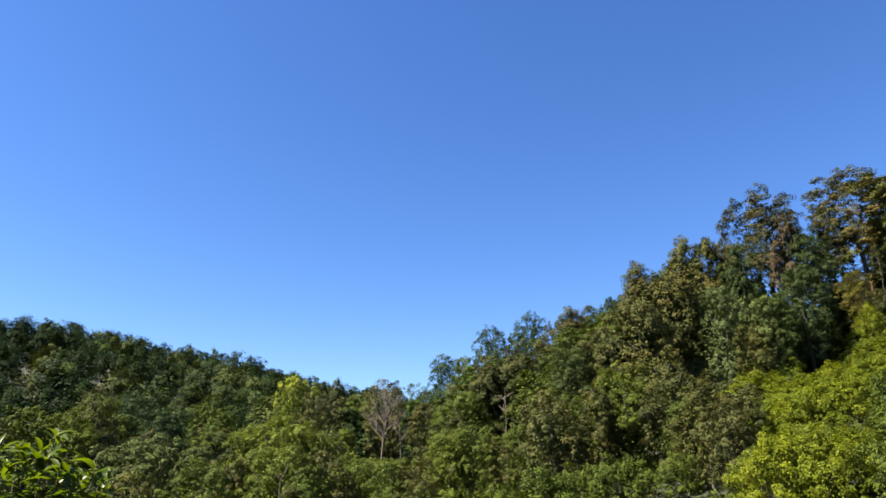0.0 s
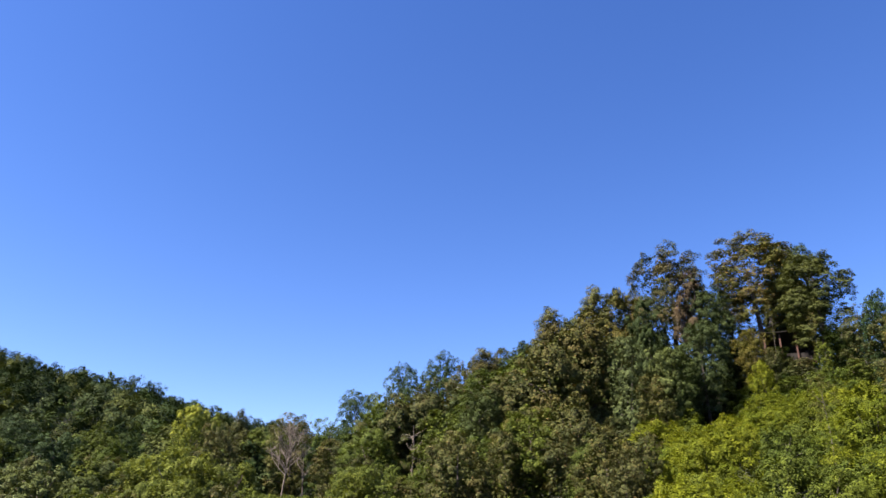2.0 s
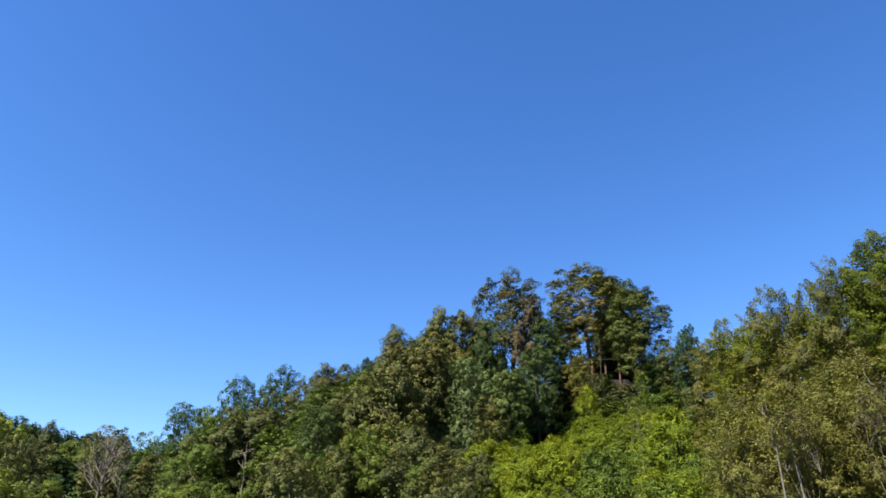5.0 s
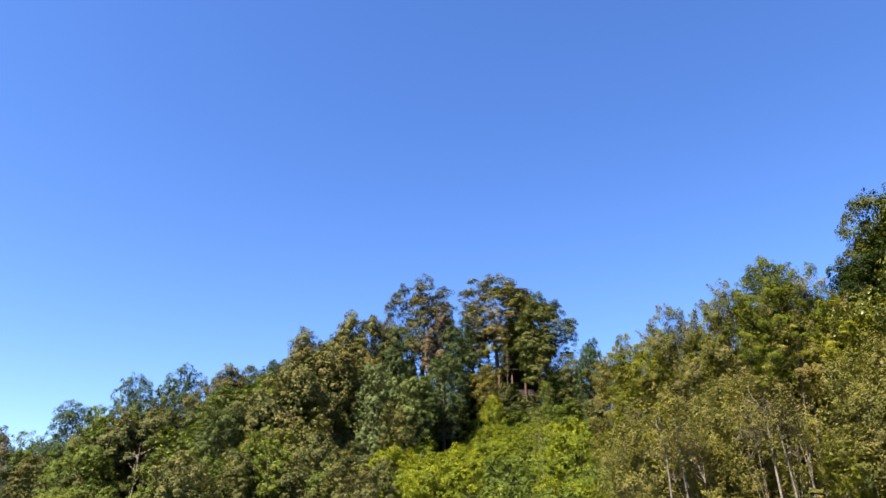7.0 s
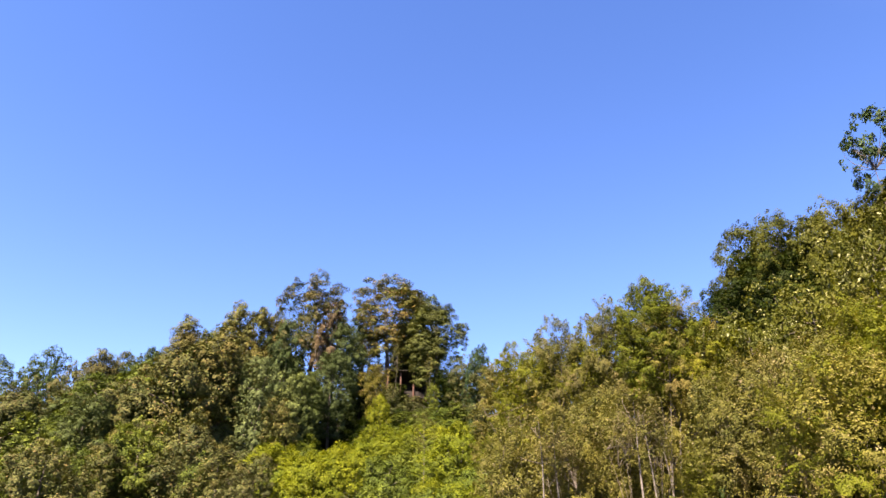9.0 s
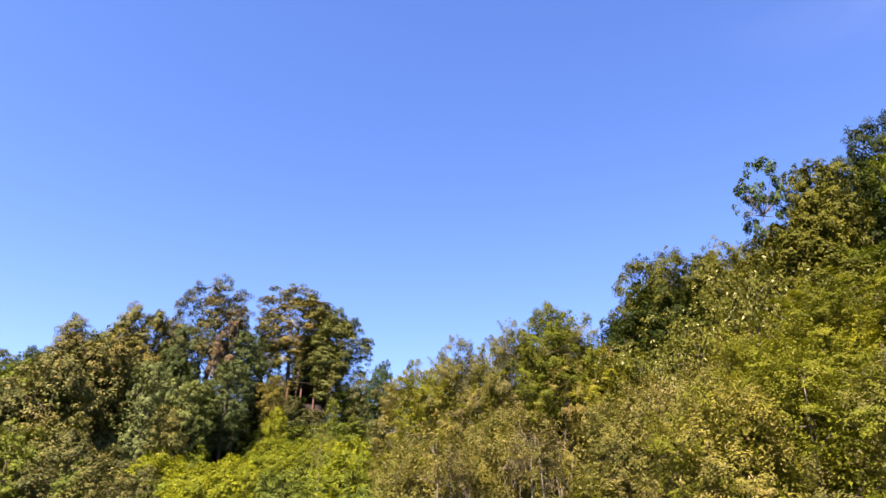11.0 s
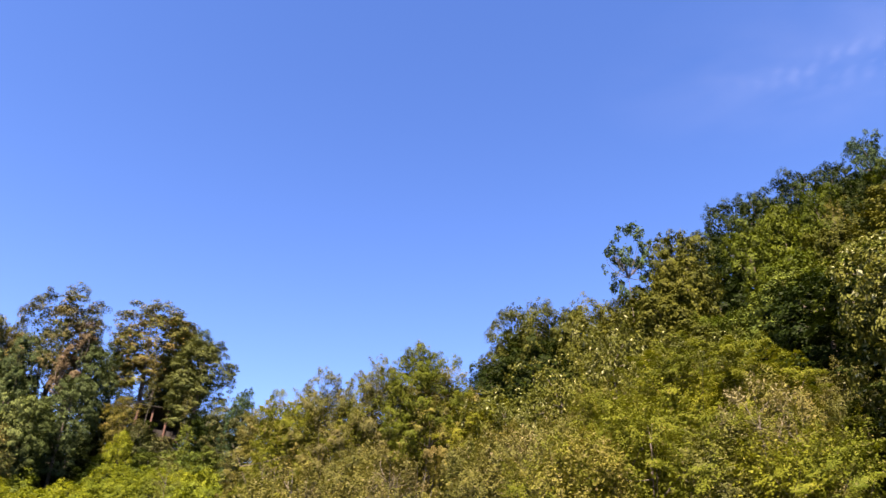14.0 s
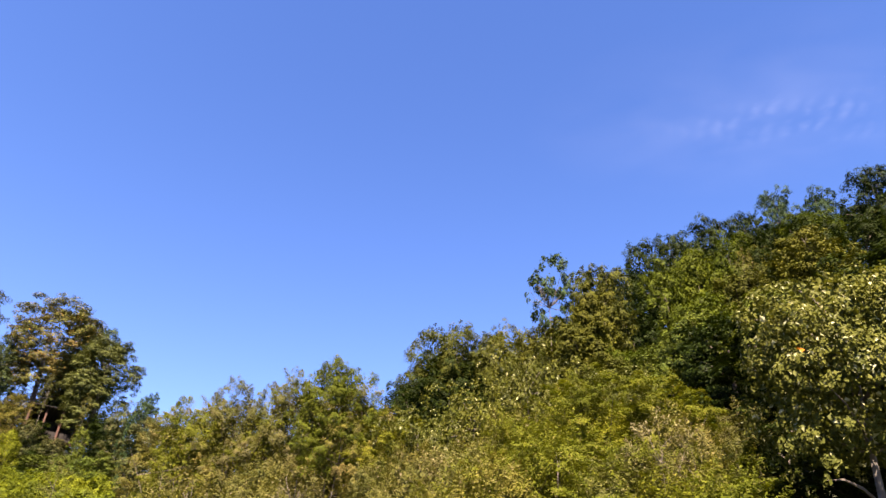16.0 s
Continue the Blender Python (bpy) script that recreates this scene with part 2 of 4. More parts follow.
def leaf_quads(rng, at, normal, length, aspect, droop=0.0, corners=4):
    """Folded, pointed leaves of four corners, or flat ones of three. Returns corners and faces."""
    n = len(at)
    side = unit(np.cross(normal, rng.normal(size=(n, 3))))
    along = np.cross(side, normal)
    along[:, 2] -= droop
    along = unit(along)
    ln = (length * rng.uniform(0.65, 1.3, n))[:, None]
    wd = ln * aspect * rng.uniform(0.8, 1.2, n)[:, None]
    if corners == 3:
        v = np.stack([at - along * ln * 0.5 + side * wd * 0.5, at + along * ln * 0.5, at - along * ln * 0.3 - side * wd * 0.6], 1)
        return v.reshape(-1, 3), np.arange(3 * n).reshape(-1, 3)
    lift = normal * wd * 0.22
    v = np.stack([at - along * ln * 0.5, at + side * wd * 0.5 + lift + along * ln * 0.05, at + along * ln * 0.5, at - side * wd * 0.5 + lift + along * ln * 0.05], 1)
    return v.reshape(-1, 3), np.arange(4 * n).reshape(-1, 4)


PROFILE = {
    "dome": lambda t: np.clip(np.where(t < 0.45, 0.62 + 0.85 * t, np.sqrt(np.clip(1 - ((t - 0.45) / 0.6) ** 2, 0.05, 1))), 0.3, 1),
    "blunt": lambda t: np.where(t < 0.4, 0.7 + 0.75 * t, np.sqrt(np.clip(1 - (np.maximum(t - 0.4, 0) / 0.63) ** 2.7, 0.05, 1))),
    "round": lambda t: np.sqrt(np.clip(1 - (2 * t - 1) ** 2, 0.02, 1)),
    "oval": lambda t: np.clip(np.sin(np.pi * t ** 0.8), 0.12, 1) ** 0.7,
    "cone": lambda t: np.clip((1 - t) ** 0.65 * (0.55 + 2.2 * np.minimum(t, 0.2)), 0.08, 1),
    "umbrella": lambda t: np.clip(np.where(t < 0.7, 0.35 + 0.93 * t, np.sqrt(np.clip(1 - ((t - 0.7) / 0.33) ** 2, 0.05, 1))), 0.1, 1),
    "bush": lambda t: np.sqrt(np.clip(1 - t ** 2.2, 0.06, 1)),
}


def crown_leaves(rng, height, width, base, profile, boughs, clumps, leaves, clump_r, leaf, aspect, bough_r=0.2, flat=0.8, stray=0.06, droop=0.0, lump=0.12, corners=4, ruff=0.35, spray=0.0, rise=0.6, dome=0.3, inner=0):
    """Leaf corners and faces of a crown: boughs that fill its outline, clumps over each bough, leaves over each clump; and the clumps' centres."""
    crown_h = height * (1 - base)
    ph = rng.uniform(0, 6.28, 4)

    # boughs, spread evenly up the crown and round it
    t = (np.arange(boughs) + rng.uniform(0.1, 0.9, boughs)) / boughs
    t = 0.03 + 0.94 * t ** 0.75
    a = np.arange(boughs) * 2.4 + rng.uniform(-0.7, 0.7, boughs)
    reach = PROFILE[profile](t) * width / 2 * (1 + lump * (np.sin(2 * a + ph[0] + 5 * t) + 0.7 * np.sin(3 * a + ph[1] - 7 * t)))
    br = bough_r * width * rng.uniform(0.7, 1.3, boughs)
    br = np.minimum(br, 0.25 * bough_r * width + reach * 0.75)
    inside = rng.uniform(0, 1, boughs) < 0.2
    q = np.where(inside, rng.uniform(0.15, 0.6, boughs), rng.uniform(0.9, 1.08, boughs))
    out_b = unit(np.stack([np.cos(a), np.sin(a), np.where(t > 0.35, 3.2 * (t - 0.35), 0.8 * (t - 0.35))], 1))
    r = np.maximum(reach * q - br * 0.9 * np.hypot(out_b[:, 0], out_b[:, 1]), 0)
    bough = np.stack([r * np.cos(a), r * np.sin(a), height * base + t * crown_h - br * 0.9 * np.maximum(out_b[:, 2], 0.1)], 1)

    # clumps
    num = np.maximum((br ** 2 / (br ** 2).sum() * clumps).astype(int), 3)
    k = np.repeat(np.arange(boughs), num)
    of = k
    n = len(k)
    e_c = unit(rng.normal(size=(n, 3)) + 0.85 * out_b[k] + np.array([0, 0, 0.35]))
    centre = bough[k] + e_c * (br[k] * rng.uniform(0.6, 1.06, n))[:, None] * np.array([1, 1, 0.85])
    size = clump_r * rng.uniform(0.55, 1.45, n)

    # leaves
    num = np.maximum((size ** 2 / (size ** 2).sum() * leaves).astype(int), 4)
    k = np.repeat(np.arange(n), num)
    m = len(k)
    e = unit(rng.normal(size=(m, 3)) + 0.5 * e_c[k] + np.array([0, 0, 0.3]))
    far = rng.uniform(0.25, 1.05, m) ** 0.5
    far = np.where(rng.uniform(0, 1, m) < stray, far * rng.uniform(1.1, 1.7, m), far)
    p = centre[k] + e * (size[k] * far)[:, None] * np.array([1, 1, flat])
    if spray:  # clumps drawn out into sprays
        d = unit(e_c + np.array([0, 0, rise]) + rng.normal(0, 0.25, (n, 3)))
        along = rng.uniform(-0.6, 1.0, m)
        p = centre[k] + (p - centre[k]) * (1 - 0.7 * np.maximum(along, 0))[:, None] + d[k] * (size[k] * spray * along)[:, None]
    nrm = unit((1 - dome) * e + 0.5 * e_c[k] + dome * out_b[of[k]] + np.array([0, 0, 0.25]) + rng.normal(0, ruff, (m, 3)))
    grow = (width / 2) / np.percentile(np.hypot(p[:, 0], p[:, 1]), 96)
    z0, z1 = height * base, np.percentile(p[:, 2], 99.8)
    for w in (p, centre):
        w[:, :2] *= grow
        w[:, 2] = np.where(w[:, 2] > z0, z0 + (w[:, 2] - z0) * (height - z0) / (z1 - z0), np.maximum(w[:, 2], 0.05))
    v, f = leaf_quads(rng, p, nrm, leaf, aspect, droop, corners)
    if inner:  # the shaded foliage inside the crown
        t, a = rng.uniform(0.04, 0.88, inner), rng.uniform(0, 6.28, inner)
        r = PROFILE[profile](t) * np.sqrt(rng.uniform(0.02, 0.55, inner)) * width / 2
        p = np.stack([r * np.cos(a), r * np.sin(a), height * base + t * crown_h], 1)
        u, g = leaf_quads(rng, p, unit(rng.normal(size=(inner, 3))), leaf * 1.6, 0.7, 0.0, corners)
        v, f = np.concatenate([v, u]), np.concatenate([f, g + len(v)])
    return v, f, centre


def tube(points, radii, sides=6):
    """A tapered, closed limb along the points."""
    pts = np.asarray(points, float)
    verts, faces = [], []
    for i, (p, r) in enumerate(zip(pts, radii)):
        d = unit(pts[min(i + 1, len(pts) - 1)] - pts[max(i - 1, 0)])
        u = unit(np.cross(d, [0.31, 0.95, 0.05]))
        w = np.cross(d, u)
        for s in range(sides):
            a = 2 * np.pi * s / sides
            verts.append(p + (u * np.cos(a) + w * np.sin(a)) * r * (1 + 0.08 * np.sin(3 * a + i)))
    for i in range(len(pts) - 1):
        for s in range(sides):
            a, b = i * sides + s, i * sides + (s + 1) % sides
            faces.append((a, b, b + sides, a + sides))
    faces.append(tuple(range((len(pts) - 1) * sides, len(pts) * sides)))
    return np.array(verts), faces


def limb_path(rng, a, b, bend, steps=4):
    a, b = np.asarray(a, float), np.asarray(b, float)
    s = np.linspace(0, 1, steps)[:, None]
    return a + (b - a) * s + np.sin(np.pi * s) * rng.normal(0, bend, 3) + np.array([0, 0, 1]) * np.sin(np.pi * s) * bend * 0.6


def part(name, me, parent, label=""):
    ob = new(name, me)
    ob.parent = parent
    return tagged(ob, label)


def trunk_path(rng, top, lean):
    h = np.linspace(0, 1, 7)
    bend = rng.normal(0, lean, 2)
    wave = rng.uniform(0, 6.28, 2)
    x = top * (bend[0] * h ** 1.6 + 0.012 * np.sin(5 * h + wave[0]) * h)
    y = top * (bend[1] * h ** 1.6 + 0.012 * np.sin(4 * h + wave[1]) * h)
    return np.stack([x, y, top * h - 0.35 * (h == 0)], 1)


def build_tree(kind, seed, height, width, base, profile, boughs, clumps, leaves, clump_r, leaf, aspect, leaves_of, bark=None, girth=None, limbs=9, stems=1, lean=0.03, name="tree", category="tree", label="", **crown):
    """A plant of its kind at the origin: trunk, each main limb, crown."""
    rng = np.random.default_rng(seed)
    root = new(name)
    tagged(root, label, category)
    bark, girth = bark or BARK, girth or height * 0.017
    v, f, centre = crown_leaves(rng, height, width, base, profile, boughs, clumps, leaves, clump_r, leaf, aspect, **crown)
    part("crown", mesh_from(kind + "_crown", v, f, [LEAF[leaves_of]]), root)
    paths = []
    for s in range(stems):
        path = trunk_path(rng, height * (0.86 if stems == 1 else rng.uniform(0.6, 0.85)), lean if stems == 1 else 0.16)
        if stems > 1:
            path[:, :2] += rng.normal(0, 0.03 * width, 2)
        rad = girth * (1 if stems == 1 else 0.6) * np.array([1.25, 1.0, 0.86, 0.7, 0.52, 0.34, 0.12])
        tv, tf = tube(path, rad, 7)
        part("trunk" if stems == 1 else "stem", mesh_from(kind + "_trunk", tv, tf, [bark]), root)
        paths.append(path)
    order = np.argsort(centre[:, 2] + rng.normal(0, height * 0.12, len(centre)))
    for i in order[:: max(1, len(order) // max(limbs, 1))][:limbs]:
        path = paths[i % len(paths)]
        c = centre[i]
        j = int(np.clip(np.searchsorted(path[:, 2], c[2] - 0.35 * np.hypot(c[0], c[1]) - 0.06 * height), 1, 5))
        lv, lf = tube(limb_path(rng, path[j], c, 0.02 * height), girth * np.array([0.42, 0.3, 0.2, 0.07]), 5)
        part("limb", mesh_from(kind + "_limb", lv, lf, [BARK]), root)
    return root


TALL = dict(boughs=70, clumps=1050, leaves=44000, clump_r=0.37, leaf=0.15, stray=0.03, aspect=0.8, corners=3, inner=4000, bough_r=0.15, lump=0.08, ruff=0.25, limbs=8)
WOOD = dict(height=14, base=0.06, profile="dome", boughs=36, clumps=380, leaves=18000, clump_r=0.44, leaf=0.195, aspect=0.75, corners=3, inner=1800, bough_r=0.17, ruff=0.25, limbs=8)
SLOPE = dict(base=0.14, profile="dome", boughs=40, clumps=420, leaves=19000, clump_r=0.36, leaf=0.155, aspect=0.75, corners=3, inner=2400, bough_r=0.18, lump=0.04, ruff=0.25, limbs=8)
THICKET = dict(height=9.0, width=4.4, base=0.03, profile="blunt", boughs=40, clumps=420, leaves=52000, clump_r=0.27, leaf=0.066, aspect=0.6, corners=3, stems=5, girth=0.05, limbs=16, stray=0.05,
               bough_r=0.17, flat=0.65, spray=0.9, rise=0.2, inner=4500, lump=0.12, ruff=0.22)
KINDS = {
    # tall hillside trees
    "tall_deep": dict(TALL, height=19, width=8.0, base=0.2, profile="blunt", leaves_of="deep"),
    "tall_olive": dict(TALL, height=19, width=7.0, base=0.14, profile="dome", leaves_of="olive"),
    "tall_rusty": dict(TALL, height=20, width=8.0, base=0.18, profile="dome", leaves_of="rusty"),
    "tall_dome": dict(TALL, height=20, width=9.0, base=0.2, profile="blunt", leaves_of="dusk"),
    "tall_lifted": dict(TALL, height=19, width=7.0, base=0.22, profile="blunt", leaves_of="moss"),
    "tall_bare": dict(TALL, height=20, width=8.0, base=0.34, profile="dome", leaves_of="rusty", bark=PALE_BARK, girth=0.25, inner=1500),
    "tall_cone": dict(TALL, height=17, width=7.5, base=0.08, profile="cone", leaves_of="olive"),
    "rust_tree": dict(height=12, width=2.6, base=0.5, profile="oval", boughs=14, clumps=110, leaves=4200, clump_r=0.3, leaf=0.17, aspect=0.6, leaves_of="russet", corners=3, stray=0.2, limbs=12),
    "airy_cool": dict(height=15, width=7.0, base=0.2, profile="dome", boughs=40, clumps=480, leaves=24000, clump_r=0.36, leaf=0.15, aspect=0.75, leaves_of="cool", stray=0.06, corners=3, ruff=0.4, lump=0.05, inner=1500, limbs=8),
    "wood_gold": dict(WOOD, width=8.5, leaves_of="sunny"),
    "wood_sage": dict(WOOD, width=8.5, leaves_of="sage"),
    "wood_green": dict(WOOD, width=9.0, leaves_of="green"),
    "wood_olive": dict(WOOD, width=8.5, leaves_of="olive"),
    # undergrowth and near thickets
    "lime_shrub": dict(height=4.0, width=5.5, base=0.02, profile="bush", boughs=20, clumps=200, leaves=12000, clump_r=0.34, leaf=0.115, aspect=0.7, leaves_of="lime", stems=4, limbs=5,
                       name="shrub", category="shrub", corners=3, lump=0.2, inner=300),
    "green_shrub": dict(height=4.5, width=5.0, base=0.02, profile="bush", boughs=20, clumps=180, leaves=11000, clump_r=0.32, leaf=0.12, aspect=0.65, leaves_of="green", stems=4, limbs=5,
                        name="shrub", category="shrub", corners=3, lump=0.2, inner=300),
    "dark_shrub": dict(height=4.5, width=5.0, base=0.02, profile="bush", boughs=14, clumps=80, leaves=2200, clump_r=0.5, leaf=0.26, aspect=0.65, leaves_of="bottle_shade", stems=2, limbs=2,
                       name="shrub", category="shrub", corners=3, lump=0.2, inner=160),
    "gold_thicket": dict(THICKET, leaves_of="gold", name="thicket_tree"),
    "fine_thicket": dict(THICKET, leaves_of="frond", name="feathery_tree"),
    "stem_thicket": dict(THICKET, base=0.45, profile="dome", leaves_of="frond", bark=PALE_BARK, name="feathery_tree"),
    "gold_shrub": dict(height=5.0, width=4.6, base=0.02, profile="bush", boughs=26, clumps=240, leaves=20000, clump_r=0.26, leaf=0.066, aspect=0.6, corners=3, flat=0.6, leaves_of="gold",
                       stems=5, girth=0.035, limbs=10, stray=0.2, name="shrub", category="shrub", lump=0.25, ruff=0.22, spray=1.4, rise=0.4, inner=2000),
    "frond_tree": dict(height=5.0, width=4.6, base=0.06, profile="bush", boughs=26, clumps=190, leaves=30000, clump_r=0.3, leaf=0.06, aspect=0.5, corners=3, leaves_of="frond", flat=0.3,
                       stems=3, girth=0.04, limbs=14, stray=0.1, droop=0.2, name="feathery_tree", lump=0.3, spray=2.4, rise=-0.25, inner=1500, ruff=0.2),
    "broad_tree": dict(height=8.5, width=7.5, base=0.10, profile="dome", boughs=30, clumps=330, leaves=9000, clump_r=0.34, leaf=0.17, aspect=0.62, leaves_of="broad", bark=PALE_BARK,
                       girth=0.1, limbs=12, droop=0.5, stray=0.15, name="broadleaf_tree", lump=0.2, ruff=0.35, inner=1200),
    "broad_tall": dict(height=9.0, width=7.0, base=0.4, profile="dome", boughs=34, clumps=520, leaves=18000, clump_r=0.28, leaf=0.138, aspect=0.66, leaves_of="pale", bark=PALE_BARK,
                       girth=0.13, limbs=12, droop=0.45, stray=0.12, lump=0.2, name="broadleaf_tree", ruff=0.3, inner=4000),
    "pole_tree": dict(height=8.0, width=2.2, base=0.5, profile="round", boughs=14, clumps=60, leaves=1300, clump_r=0.24, leaf=0.11, aspect=0.55, leaves_of="gold", bark=PALE_BARK, limbs=8,
                      girth=0.045, stray=0.3, ruff=0.5, spray=1.5),
    "dry_brush": dict(height=6.0, width=2.0, base=0.66, profile="round", boughs=12, clumps=50, leaves=1100, clump_r=0.2, leaf=0.12, aspect=0.3, leaves_of="straw", bark=DEAD_WOOD, limbs=30,
                      stems=5, girth=0.02, stray=0.4, droop=0.8, name="dry_brush", category="shrub", ruff=0.5, spray=1.5),
    "round_tree": dict(SLOPE, height=11, width=7.5, base=0.16, profile="dome", leaves_of="umber", leaf=0.13, leaves=38000, boughs=48, clumps=720, clump_r=0.34, lump=0.02, stray=0.02),
    "open_tree": dict(height=12, width=4.6, base=0.6, profile="round", boughs=16, clumps=60, leaves=3600, clump_r=0.32, leaf=0.2, aspect=0.5, leaves_of="cool", limbs=30, girth=0.06, stray=0.1, ruff=0.5),
    "slope_tree": dict(SLOPE, height=11, width=6.5, leaves_of="bottle_shade"),
    "slope_olive": dict(SLOPE, height=10, width=6.5, leaves_of="umber", flat=0.55),
    "slope_green": dict(SLOPE, height=10, width=6.0, leaves_of="leafy"),
    "yellow_tree": dict(WOOD, width=7.0, leaves_of="yellow"),
}
LABELS = {
    "tall_deep": "tall dark green broadleaf tree on the wooded hillside",
    "tall_olive": "tall olive green tree with a bare grey trunk",
    "tall_rusty": "tall green tree with rusty brown dying branches",
    "tall_dome": "tall grey-green tree with a domed, brown-tinged crown",
    "slope_green": "leafy bright green tree on the steep slope",
    "tall_lifted": "tall green tree with a full crown on a bare stem",
    "wood_sage": "fine-leaved grey-green tree in the valley wood",
    "wood_gold": "yellowish olive tree in the sunlit valley wood",
    "tall_bare": "tall olive and rust tree on a bare pale trunk",
    "rust_tree": "slender dying tree with rust-brown leaves",
    "tall_cone": "olive green tree with a pointed, dense crown",
    "airy_cool": "blue-green tree with a loose airy crown",
    "wood_green": "mid-green broadleaf tree in the valley wood",
    "wood_olive": "olive green tree in the valley wood",
    "lime_shrub": "sunlit lime green shrub on the slope",
    "dark_shrub": "low green shrub under the tall trees, shade in its leaf colour",
    "green_shrub": "leafy mid-green shrub on the slope",
    "gold_thicket": "yellowish olive small tree with pale thin stems",
    "fine_thicket": "small yellow-green tree with fine feathery leaves",
    "stem_thicket": "feathery yellow-green tree on bare pale stems",
    "gold_shrub": "yellowish olive shrub with thin pale stems",
    "frond_tree": "feathery yellow-green tree with flat layered sprays",
    "broad_tree": "broadleaf tree with large pale drooping leaves",
    "broad_tall": "broadleaf tree with large pale leaves and a pale trunk",
    "pole_tree": "thin pale-stemmed sapling with a sparse crown",
    "dry_brush": "dead straw-coloured brush tangled with dry twigs",
    "round_tree": "rounded brownish olive tree with layered clumps",
    "open_tree": "slender open tree with sparse leaf tufts",
    "slope_tree": "dark green tree on the steep upper slope, shade in its leaf colour",
    "slope_olive": "olive brown tree on the steep upper slope",
    "yellow_tree": "small tree with bright yellow-green leaves",
}
GROUPS = {"tall": "tall trees on the ridge", "rust": "tall trees on the ridge", "airy": "tall trees on the ridge", "wood": "trees of the valley wood", "lime": "shrubs on the bank", "green": "shrubs on the bank",
          "dark": "shrubs on the bank", "stem": "near thicket", "gold": "near thicket", "fine": "near thicket", "frond": "near thicket", "broad": "pale-leaved trees", "slope": "trees on the upper slope", "round": "trees on the upper slope",
          "pole": "thin saplings", "dry": "dry brush", "yellow": "yellow-green trees"}
VARIANTS, made = 3, {}


def plant(kind, bearing, r, height, width=None, variant=None, turn=None, label="", group=""):
    """One plant of that kind on the ground at a bearing and distance. The first of each variant is built, the others share its meshes."""
    spec = KINDS[kind]
    variant = random.randrange(VARIANTS) if variant is None else variant
    x, y, z = place(bearing, r)
    sz = height / spec["height"]
    sw = width / spec["width"] if width else sz
    if kind.split("_")[0] in ("tall", "wood", "airy", "slope", "round"):
        sw = max(sw, sz / 1.6)  # no crown is drawn out to a spindle
    m = pose(x, y, z - 0.1, 0, 0, random.uniform(0, 360) if turn is None else turn) @ Matrix.Diagonal((sw, sw, sz, 1))
    if (kind, variant) not in made:
        made[kind, variant] = build_tree(kind, 100 * variant + len(kind) * 7 + ord(kind[0]), label=LABELS[kind], **spec)
        ob = made[kind, variant]
        ob.matrix_basis = m
    else:
        ob = copy_thing(made[kind, variant], m)
        ob.matrix_basis = m
    return tagged(ob, label, group=group or GROUPS.get(kind.split("_")[0], ""))


def plant_to(kind, bearing, r, top_el, width=None, **more):
    """The same, with the height that brings its top to that angle over the horizon."""
    z = place(bearing, r)[2]
    return plant(kind, bearing, r, max(1.5, EYE + r * math.tan(radians(top_el)) - z), width, **more)


